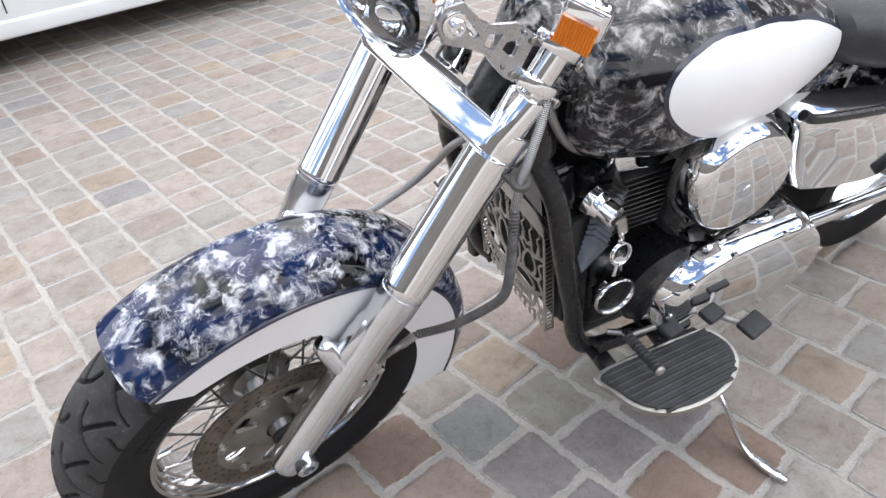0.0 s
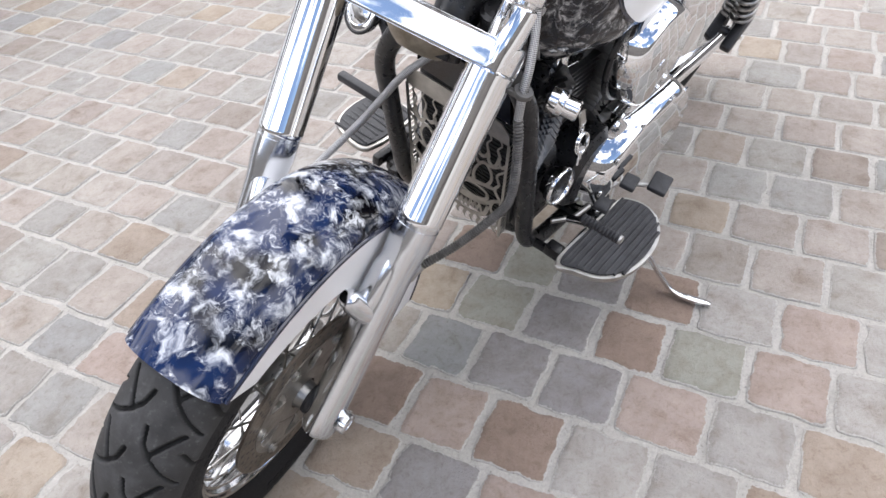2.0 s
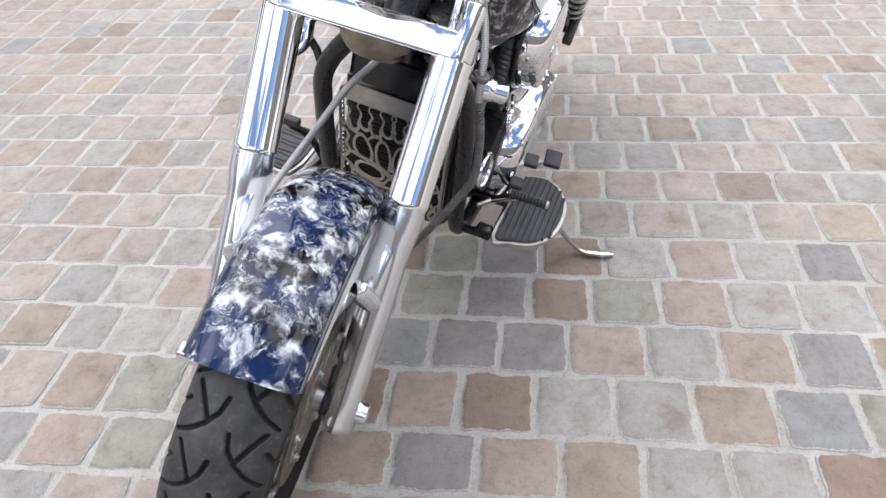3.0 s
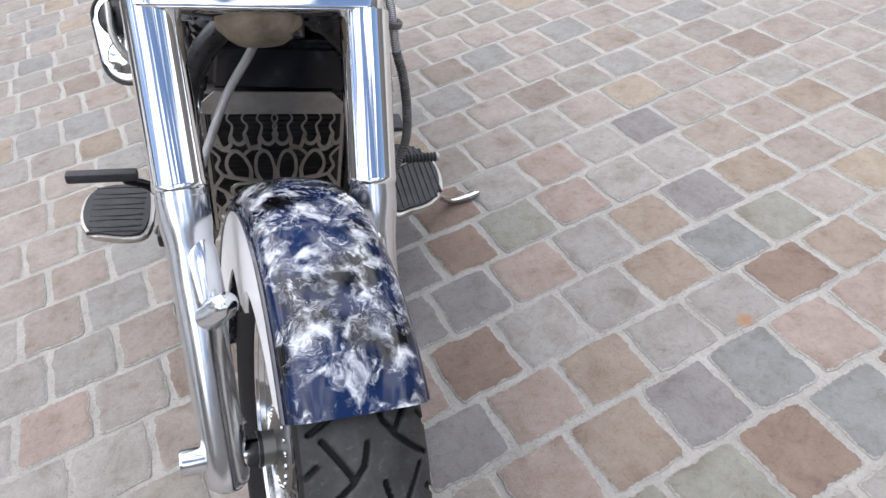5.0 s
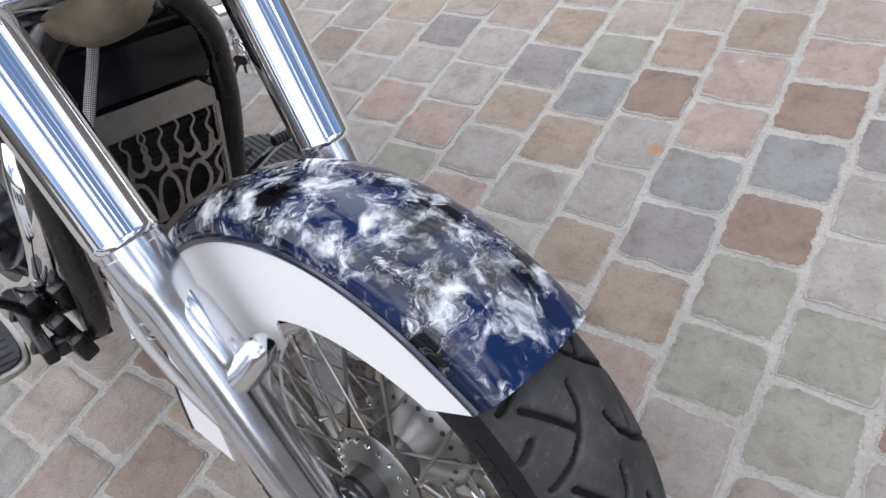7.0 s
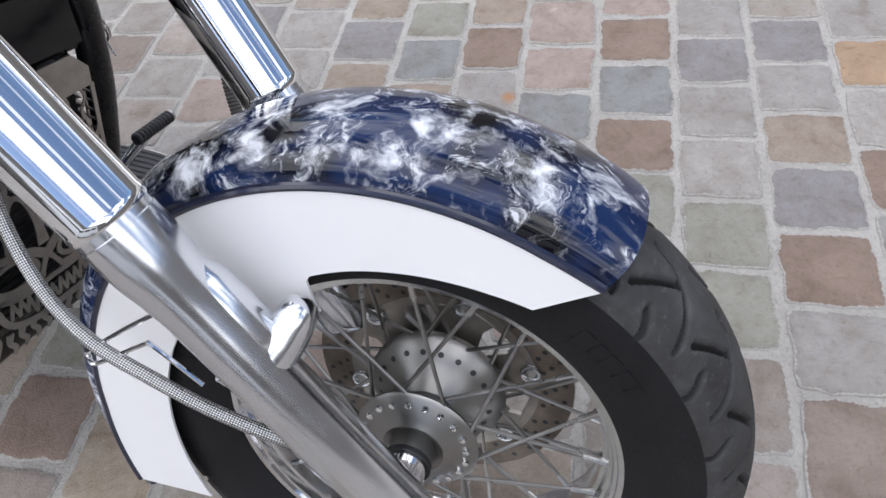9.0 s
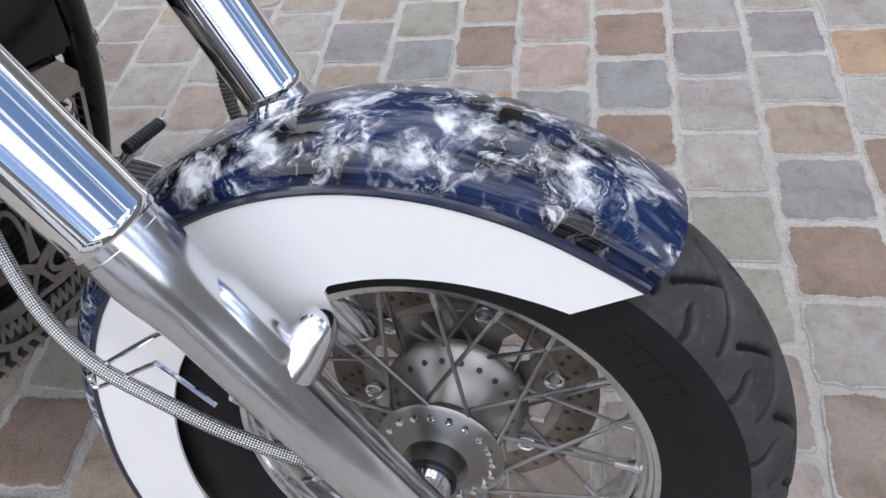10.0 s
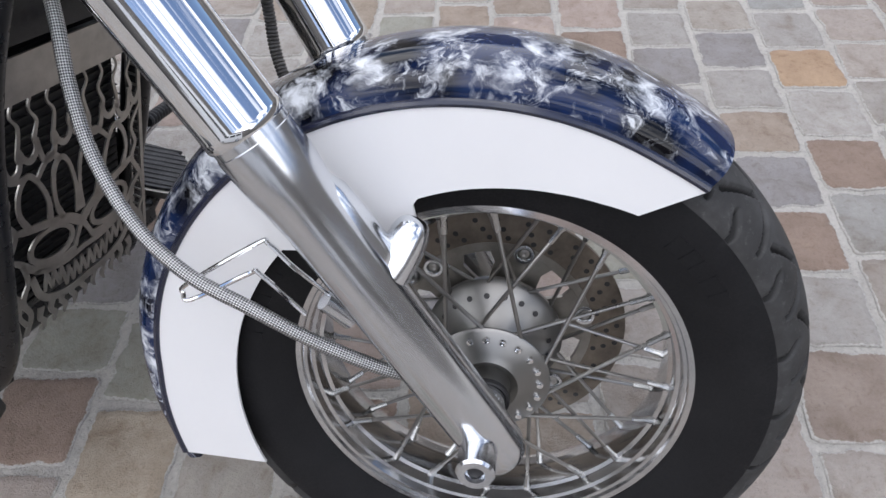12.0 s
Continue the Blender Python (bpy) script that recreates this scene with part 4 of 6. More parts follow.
def build_guard():
    """A flat sheet pierced with flames; x is across, y is up the sheet."""
    up = Vector((0.06, 0, 0.30)).normalized()
    m = basis(Vector((0, 1, 0)), up, Vector((0, 1, 0)).cross(up), (-0.516, -0.012, 0.0))
    H, W = 0.345, 0.118
    pieces = BM()

    def strip(pts, widths):
        pts = curve_pts([(x, y, 0) for x, y in pts], 6)
        k = len(pts)
        w = [0.84 * float(np.interp(i / (k - 1), np.linspace(0, 1, len(widths)), widths)) for i in range(k)]
        lo, hi = [], []
        for i, p in enumerate(pts):
            d = (pts[min(i + 1, k - 1)] - pts[max(i - 1, 0)]).normalized()
            s = Vector((-d.y, d.x, 0)) * w[i]
            lo.append(p - s)
            hi.append(p + s)
        b = BM()
        for z in (0.0, 0.002):
            rows = [[b.verts.new((p.x, p.y, z)), b.verts.new((q.x, q.y, z))] for p, q in zip(lo, hi)]
            for r0, r1 in zip(rows, rows[1:]):
                b.faces.new((r0[0], r0[1], r1[1], r1[0]))
        vs = list(b.verts)
        n2 = 2 * k
        for i in range(k - 1):
            for c in (0, 1):
                b.faces.new((vs[2 * i + c], vs[2 * i + 2 + c], vs[n2 + 2 * i + 2 + c], vs[n2 + 2 * i + c]))
        join(pieces, b)

    def bar(x0, y0, x1, y1):
        b = BM()
        slab(b, [(x0, y0), (x1, y0), (x1, y1), (x0, y1)], 0.0022)
        join(pieces, b)

    b = BM()
    slab(b, [(-W, 0.298), (W, 0.298), (W, 0.322), (W - 0.022, H), (-W + 0.022, H), (-W, 0.322)], 0.0022)
    join(pieces, b)
    for s in (-1, 1):
        bar(s * W - 0.003, 0.0, s * W + 0.003, 0.300)
        # slotted edge, folded back
        for k in range(23):
            b = BM()
            box(b, (0.0022, 0.0026, 0.016), (s * (W + 0.002), 0.006 + k * 0.0132, -0.008))
            join(pieces, b)
        b = BM()
        box(b, (0.0022, 0.298, 0.003), (s * (W + 0.002), 0.149, -0.0165))
        join(pieces, b)

        def line(pts, widths):
            strip([(s * x, y) for x, y in pts], widths)

        # tongues that hang from the top bar, joined by bag-shaped loops
        roots = (0.0, 0.025, 0.050, 0.075, 0.099)
        for k, x in enumerate(roots):
            drop = 0.012 if k % 2 else 0.0
            line([(x, 0.301), (x + 0.005, 0.286), (x - 0.003, 0.270), (x + 0.003, 0.252 - drop), (x, 0.243 - drop)], [0.0017, 0.0016, 0.0022, 0.0034, 0.0044])
            nxt = roots[k + 1] if k + 1 < len(roots) else W
            low = 0.228 - 0.010 * (k % 2)
            line([(x, 0.250 - drop), (x + 0.004, low + 0.006), ((x + nxt) / 2, low), (nxt - 0.004, low + 0.006), (nxt, 0.246)], [0.0028, 0.0042, 0.0050, 0.0042, 0.0026])
        # tall flame arches
        line([(0.004, 0.128), (0.003, 0.165), (0.010, 0.200), (0.022, 0.212), (0.034, 0.196), (0.036, 0.160), (0.028, 0.132)], [0.0050, 0.0034, 0.0030, 0.0044, 0.0036, 0.0036, 0.0056])
        line([(0.048, 0.134), (0.046, 0.166), (0.056, 0.196), (0.070, 0.212), (0.084, 0.198), (0.088, 0.172), (0.078, 0.146)], [0.0058, 0.0038, 0.0034, 0.0046, 0.0036, 0.0036, 0.0052])
        line([(0.022, 0.210), (0.034, 0.222), (0.046, 0.214), (0.058, 0.200)], [0.0046, 0.0050, 0.0038, 0.0030])
        line([(0.117, 0.222), (0.100, 0.196), (0.106, 0.172), (0.098, 0.150), (0.112, 0.122), (0.116, 0.094)], [0.0022, 0.0030, 0.0034, 0.0042, 0.0040, 0.0022])
        line([(0.070, 0.212), (0.090, 0.214), (0.104, 0.226)], [0.0040, 0.0034, 0.0028])
        # brow, slanted eye, nose and cheek
        line([(0.002, 0.112), (0.022, 0.128), (0.050, 0.138), (0.080, 0.146), (0.098, 0.152)], [0.0080, 0.0076, 0.0066, 0.0060, 0.0040])
        eye = [(0.050 + 0.033 * math.cos(a) * 0.95 - 0.010 * math.sin(a), 0.108 + 0.019 * math.sin(a) + 0.010 * math.cos(a)) for a in np.linspace(0, 2 * math.pi, 13)]
        line(eye, [0.0044, 0.0034, 0.0044, 0.0052, 0.0044])
        line([(0.0, 0.112), (0.010, 0.092), (0.016, 0.080)], [0.0050, 0.0036, 0.0050])
        line([(0.014, 0.080), (0.044, 0.078), (0.078, 0.088), (0.098, 0.110), (0.112, 0.122)], [0.0060, 0.0068, 0.0060, 0.0050, 0.0030])
        # jagged teeth between the jaws
        line([(0.0, 0.072), (0.030, 0.070), (0.060, 0.076), (0.080, 0.086)], [0.0050, 0.0046, 0.0050, 0.0040])
        zig = [(0.001 + k * 0.0058, 0.047 + 0.0012 * k * (k > 6) + (0.0135 if k % 2 else -0.0135)) for k in range(13)]
        for p, q in zip(zig, zig[1:]):
            line([p, ((p[0] + q[0]) / 2, (p[1] + q[1]) / 2), q], [0.0022, 0.0030, 0.0022])
        line([(0.0, 0.024), (0.030, 0.024), (0.060, 0.032), (0.078, 0.048), (0.086, 0.080)], [0.0070, 0.0066, 0.0064, 0.0056, 0.0050])
        # drips and side flames below
        for x in (0.008, 0.026, 0.044, 0.062, 0.080):
            line([(x, 0.026 + 0.10 * max(0, x - 0.04)), (x + 0.004, 0.016), (x - 0.001, 0.006), (x + 0.003, -0.005)], [0.0060, 0.0044, 0.0046, 0.0014])
        line([(0.096, 0.108), (0.092, 0.080), (0.104, 0.056), (0.096, 0.030), (0.108, 0.006)], [0.0040, 0.0036, 0.0050, 0.0038, 0.0044])
        line([(0.117, 0.080), (0.108, 0.062), (0.112, 0.040), (0.104, 0.020)], [0.0020, 0.0034, 0.0030, 0.0040])
    part("radiator_guard", pieces, GUARD, bike, "stainless radiator guard pierced with a flame pattern", BODY @ m, smooth=False)


build_guard()


# ---- headlamp, bracket and indicators ----
GLASS = material("lamp glass", (0.9, 0.92, 0.93), 0.03)
shader(GLASS).inputs["Transmission Weight"].default_value = 1.0
shader(GLASS).inputs["IOR"].default_value = 1.3


LAMP_DARK = material("smoked mirror", (0.16, 0.16, 0.17), 0.12, 1.0)


# outline and openings of the lamp plate: u towards the lamp, v up along the fork
PLATE = [[(-0.0026, 0.0298), (-0.0089, -0.0313), (0.0105, -0.0306), (0.0346, -0.0235), (0.0528, -0.0155), (0.0717, -0.0154), (0.0999, -0.0219), (0.1152, -0.0242), (0.1471, 0.0012), (0.1178, 0.0255), (0.1011, 0.0208), (0.0834, 0.0172), (0.0679, 0.0179), (0.0486, 0.0263), (0.0341, 0.0335), (0.012, 0.0316)],
         [(0.0639, 0.0074), (0.0459, 0.0137), (0.0463, -0.0076), (0.0626, -0.0072)],
         [(0.0354, -0.0018), (0.0348, 0.0075), (0.0219, 0.0156), (0.0152, 0.0092), (0.0137, -0.0031), (0.0196, -0.0054)],
         [(0.0256, 0.027), (0.0185, 0.0291), (0.0125, 0.0246), (0.0195, 0.0226)],
         [(0.026, -0.0186), (0.0192, -0.0174), (0.017, -0.0218), (0.0225, -0.0233)],
         [(0.1092, 0.01), (0.0995, 0.0108), (0.0762, 0.001), (0.0818, -0.0042), (0.0955, 0.0003)]]


BRACKET = mottled("brushed aluminium plate", (0.40, 0.41, 0.425), (0.52, 0.53, 0.545), 18, (0.20, 0.34), 1.0, 0.05, 0.0004, fine=90)


def plate_mesh(loops, half, soft):
    """A flat plate with openings and softened edges."""
    cu = bpy.data.curves.new("plate", "CURVE")
    cu.dimensions = "2D"
    cu.fill_mode = "BOTH"
    cu.extrude, cu.bevel_depth, cu.bevel_resolution, cu.offset = half - soft, soft, 1, -soft
    for loop in loops:
        sp = cu.splines.new("POLY")
        sp.points.add(len(loop) - 1)
        for q, (u, v) in zip(sp.points, loop):
            q.co = (u, v, 0, 1)
        sp.use_cyclic_u = True
    holder = bpy.data.objects.new("plate", cu)
    me = bpy.data.meshes.new_from_object(holder)
    bm = BM()
    bm.from_mesh(me)
    bpy.data.objects.remove(holder)
    bpy.data.curves.remove(cu)
    bpy.data.meshes.remove(me)
    return bm


def build_lamps():
    o = Vector((-0.200, -0.030, 0.742))
    axis = Vector((0.95, 0.12, -0.20)).normalized()
    bm = BM()
    lathe(bm, [(-0.12, 0.0), (-0.115, 0.04), (-0.09, 0.070), (-0.04, 0.093), (0.0, 0.099), (0.006, 0.102), (0.016, 0.101), (0.020, 0.095), (0.014, 0.091), (-0.03, 0.086), (-0.06, 0.060), (-0.08, 0.0)], o, axis, 56)
    lamp = part("headlamp", bm, CHROME, bike, "chrome round headlamp with clear lens", FRONT)
    bm = BM()
    lathe(bm, [(0.010, 0.0915), (0.022, 0.075), (0.030, 0.04), (0.032, 0.0)], o, axis, 48)
    lens = part("lens", bm, GLASS, lamp, "clear domed lens")
    lens.visible_shadow = False
    bm = BM()
    lathe(bm, [(-0.012, 0.088), (-0.014, 0.0)], o, axis, 40)
    part("inner_plate", bm, LAMP_DARK, lamp, "dark mirror behind the lens")
    u = Vector((0, 1, 0))
    w = axis.cross(u)
    for k in range(5):
        a = 2 * math.pi * k / 5 + 0.4
        p = o + 0.052 * (math.cos(a) * u + math.sin(a) * w)
        bm = BM()
        lathe(bm, [(-0.016, 0.020), (0.0, 0.0235), (0.003, 0.0225), (-0.002, 0.019), (-0.010, 0.009), (-0.011, 0.0)], p, axis, 24)
        part("reflector_cup", bm, CHROME, lamp)
    for sy in (1, -1):
        # pierced bracket plate from the fork to the lamp
        a, b = Vector((-0.336, 0.0875, 0.662)), Vector((-0.239, 0.066, 0.719))
        ey = Vector((-0.553, -0.06, 0.83))
        if sy < 0:
            a.y, b.y, ey.y = -0.076 - a.y, -0.076 - b.y, -ey.y
        ex = (b - a).normalized()
        ey = (ey - ex * ey.dot(ex)).normalized()
        ez = ex.cross(ey) * sy
        ez = ez if ez.y * sy > 0 else -ez
        br = part("lamp_bracket", plate_mesh(PLATE, 0.0035, 0.0012), BRACKET, bike, "pierced aluminium headlamp bracket", FRONT @ basis(ex, ey, ez, a))
        for u, v in ((0.0, 0.023), (0.0, -0.023)):
            bm = BM()
            lathe(bm, [(0, 0.0055), (0.0028, 0.0055), (0.0034, 0.004), (0.0012, 0.0033), (0.0012, 0)], (u, v, 0.0042), (0, 0, 1), 16)
            part("screw", bm, STEEL, br)
        bm = BM()
        lathe(bm, [(0, 0.0155), (0.0015, 0.0155), (0.0025, 0.014), (0.0025, 0.0095), (0.009, 0.0095), (0.0108, 0.008), (0.0108, 0.005), (0.007, 0.004), (0.007, 0)], (0.1145, 0.0, 0.0040), (0, 0, 1), 24)
        part("bolt", bm, CHROME, br)
        bm = BM()
        lathe(bm, [(0, 0.0), (0, 0.009), (0.022, 0.009), (0.022, 0.0)], (0.1145, 0.0, -0.004), (0, 0, -1), 18)
        part("spacer", bm, STEEL, br)
        # indicator lamp behind the fork tube
        c = Vector((-0.366, FY + sy * 0.140, 0.732))
        turn = pose(*c, 0, 0, 0) @ pose(0, 0, 0, -sy * 4, -8, sy * 26) @ Matrix.Scale(0.74, 4)
        bm = BM()
        box(bm, (0.050, 0.074, 0.056), (-0.018, 0, 0), (0, 0, 0), 0.010, 3)
        box(bm, (0.016, 0.078, 0.004), (0.012, 0, 0.028), (0, -8, 0), 0.0015, 1)
        sweep(bm, [(-0.030, 0, 0), (-0.060, -sy * 0.012, -0.006)], 0.011, 14)
        bmesh.ops.transform(bm, matrix=turn, verts=bm.verts)
        ind = part("indicator", bm, CHROME, bike, "chrome indicator with amber lens", FRONT)
        bm = BM()
        wave = [(0.031 - 0.062 * q / 24, 0.0142 + (0.0012 if q % 2 else -0.0012)) for q in range(25)]
        slab(bm, [(-0.031, 0.004), (0.031, 0.004)] + wave, 0.044, basis(Vector((0, 1, 0)), Vector((1, 0, 0)), Vector((0, 0, -1))))
        bmesh.ops.transform(bm, matrix=turn, verts=bm.verts)
        part("amber_lens", bm, AMBER, ind, "ribbed amber lens")


build_lamps()


# ---- foot controls ----
def build_boards():
    out = [(-0.545, 0.232), (-0.552, 0.275), (-0.575, 0.325), (-0.625, 0.360), (-0.70, 0.372), (-0.77, 0.362), (-0.82, 0.330), (-0.835, 0.290), (-0.822, 0.250), (-0.80, 0.238), (-0.68, 0.232)]
    right = [(-0.508, 0.262), (-0.508, 0.35), (-0.53, 0.378), (-0.575, 0.392), (-0.63, 0.392), (-0.665, 0.378), (-0.682, 0.345), (-0.682, 0.285), (-0.66, 0.262)]
    for sy, pts in ((1, out), (-1, right)):
        cx = sum(p[0] for p in pts) / len(pts)
        cy = sum(p[1] for p in pts) / len(pts)
        fine = smooth_outline(pts, 6)
        bm = BM()
        slab(bm, [(x, sy * y) for x, y in (fine if sy > 0 else fine[::-1])], 0.012, pose(0, 0, -0.012), 0.004, 3)
        board = part("footboard", bm, GUARD, bike, "footboard with polished edge and ribbed black rubber pad", BODY)
        pad = [(cx + (x - cx) * 0.93, cy + (y - cy) * 0.90) for x, y in fine]
        bm = BM()
        slab(bm, [(x, sy * y) for x, y in (pad if sy > 0 else pad[::-1])], 0.005, pose(0, 0, -0.0005), 0.0015, 1)
        part("rubber_pad", bm, PAD, board, "black rubber pad")
        ys = [p[1] for p in pad]
        xs = [p[0] for p in pad]
        n = 9
        for k in range(n):
            if sy > 0:
                y = min(ys) + (max(ys) - min(ys)) * (k + 0.7) / (n + 0.4)
                hit = [p[0] for p in pad if abs(p[1] - y) < 0.010]
                if len(hit) < 2:
                    continue
                a, b = (min(hit) + 0.006, y), (max(hit) - 0.006, y)
            else:
                x = min(xs) + (max(xs) - min(xs)) * (k + 0.7) / (n + 0.4)
                y0, y1 = min(ys) + 0.012, max(ys) - 0.014 - 0.10 * abs(x - cx) ** 1.5
                a, b = (x, y0), (x, y1)
            mid = ((a[0] + b[0]) / 2 + (0.003 if k % 2 else -0.003), (a[1] + b[1]) / 2)
            bm = BM()
            sweep(bm, curve_pts([(a[0], sy * a[1], 0.0035), (mid[0], sy * mid[1], 0.0035), (b[0], sy * b[1], 0.0025)], 5), 0.0038, 6)
            part("rib", bm, PAD, board)
        bm = BM()
        for x in (-0.60, -0.74) if sy > 0 else (-0.545, -0.645):
            sweep(bm, [(x, sy * 0.14, -0.05), (x, sy * 0.20, -0.045), (x, sy * 0.25, -0.015)], 0.011, 10)
            box(bm, (0.03, 0.04, 0.03), (x, sy * 0.205, -0.035), (0, 0, 0), 0.006)
        box(bm, (0.20, 0.022, 0.03), (cx, sy * 0.235, -0.018), (0, 0, 0), 0.006)
        part("board_bracket", bm, BLACK, bike, "black footboard bracket", BODY)
    # gear lever with its ribbed peg
    bm = BM()
    sweep(bm, curve_pts([(-0.625, 0.20, 0.045), (-0.600, 0.235, 0.085), (-0.578, 0.262, 0.115)], 5), 0.009, 12, True, 0.6)
    lever = part("gear_lever", bm, ALU, bike, "aluminium gear lever with ribbed peg", BODY)
    bm = BM()
    p, q = Vector((-0.578, 0.240, 0.118)), Vector((-0.583, 0.322, 0.118))
    pts = [p.lerp(q, k / 32) for k in range(33)]
    sweep(bm, pts, [0.0105 if k % 3 else 0.0085 for k in range(33)], 14)
    part("peg_rubber", bm, PAD, lever, "ribbed rubber peg")
    bm = BM()
    lathe(bm, [(0, 0.0095), (0.005, 0.0095), (0.007, 0.006), (0.007, 0)], q, (0, 1, 0), 14)
    part("peg_tip", bm, STEEL, lever)
    # heel lever pads
    for x, y, z, tilt in ((-0.885, 0.290, 0.030, 12), (-0.80, 0.245, 0.062, 4), (-0.715, 0.232, 0.045, -6)):
        bm = BM()
        box(bm, (0.056 if y > 0.28 else 0.044, 0.044 if y > 0.28 else 0.034, 0.015), (x, y, z), (0, tilt, 8), 0.005, 3)
        pad = part("pedal_pad", bm, PAD, bike, "small black rubber pedal pad", BODY)
        bm = BM()
        sweep(bm, [(x + 0.02, y - 0.02, z - 0.004), (x + 0.06, 0.20, z - 0.02), (x + 0.10, 0.17, 0.02)], 0.006, 10)
        part("pedal_arm", bm, STEEL, pad)
    # brake pedal on the right: a flat bar pad
    bm = BM()
    box(bm, (0.022, 0.125, 0.020), (-0.552, -0.330, 0.110), (0, 0, 2), 0.005, 2)
    bp = part("brake_pedal", bm, PAD, bike, "long black brake pedal pad", BODY)
    bm = BM()
    sweep(bm, curve_pts([(-0.552, -0.29, 0.10), (-0.585, -0.255, 0.06), (-0.60, -0.22, 0.0), (-0.66, -0.19, -0.03)], 6), 0.009, 12)
    part("pedal_arm", bm, BLACK, bp)
    bm = BM()
    for x, y, z, sx in ((-0.56, -0.20, -0.02, 0.035), (-0.60, -0.215, 0.01, 0.03), (-0.53, -0.19, -0.045, 0.03), (-0.57, -0.175, 0.03, 0.028)):
        box(bm, (sx, 0.03, 0.05), (x, y, z), (12, 0, 10), 0.007)
    part("pedal_mount", bm, BLACK, bike, "black pedal mount with bolts", BODY)
    # side stand
    bm = BM()
    pts = curve_pts([(-0.765, 0.17, -0.045), (-0.792, 0.27, -0.066), (-0.804, 0.345, -0.095), (-0.810, 0.400, -0.140), (-0.817, 0.445, -0.170), (-0.826, 0.490, -0.168), (-0.834, 0.530, -0.156)], 6)
    k = len(pts)
    rad = [float(np.interp(i / (k - 1), [0, 0.5, 0.68, 0.8, 0.95, 1], [0.012, 0.0125, 0.014, 0.021, 0.019, 0.010])) for i in range(k)]
    sweep(bm, pts, rad, 14, True, 0.5)
    part("side_stand", bm, ALU, bike, "polished side stand resting on the paving", BODY)


build_boards()


# ---- hoses, cables and brake ----
def braid():
    """Steel wire woven in two crossing turns round the hose."""
    m = material("braided steel hose", (0.6, 0.6, 0.6), 0.3, 1.0)
    uv = m.node_tree.nodes.new("ShaderNodeUVMap")
    uv.uv_map = "wrap"
    sep = m.node_tree.nodes.new("ShaderNodeSeparateXYZ")
    link(m, uv.outputs["UV"], sep.inputs[0])
    turn = node(m, "ShaderNodeMath")
    turn.operation = "MULTIPLY"
    link(m, sep.outputs[0], turn.inputs[0])
    turn.inputs[1].default_value = 2 * math.pi * 9
    run = node(m, "ShaderNodeMath")
    run.operation = "MULTIPLY"
    link(m, sep.outputs[1], run.inputs[0])
    run.inputs[1].default_value = 2 * math.pi * 195
    waves = []
    for op in ("ADD", "SUBTRACT"):
        q = node(m, "ShaderNodeMath")
        q.operation = op
        link(m, turn.outputs[0], q.inputs[0])
        link(m, run.outputs[0], q.inputs[1])
        w = node(m, "ShaderNodeMath")
        w.operation = "SINE"
        link(m, q.outputs[0], w.inputs[0])
        waves.append(w.outputs[0])
    weave = node(m, "ShaderNodeMath")
    weave.operation = "MULTIPLY"
    link(m, waves[0], weave.inputs[0])
    link(m, waves[1], weave.inputs[1])
    half = node(m, "ShaderNodeMath")
    half.operation = "MULTIPLY_ADD"
    link(m, weave.outputs[0], half.inputs[0])
    half.inputs[1].default_value = half.inputs[2].default_value = 0.5
    link(m, ramp(m, half.outputs[0], [(0.25, grey(0.10)), (0.48, grey(0.34)), (0.72, grey(0.66))]), shader(m).inputs["Base Color"])
    bump(m, half.outputs[0], 0.7, 0.0012)
    return m


BRAID = braid()


def corrugated(pts, r, pitch=0.0042):
    """A hose in a ribbed sleeve."""
    fine = []
    for a, b in zip(pts, pts[1:]):
        k = max(1, int((b - a).length / (pitch / 3)))
        fine += [a.lerp(b, i / k) for i in range(k)]
    return sweep(BM(), fine, [r if (i % 3) else r * 0.82 for i in range(len(fine))], 10)


SLEEVE = mottled("grey ribbed sleeve", (0.05, 0.048, 0.045), (0.12, 0.115, 0.11), 40, (0.35, 0.5), 0.3, 0.1, 0.0004)


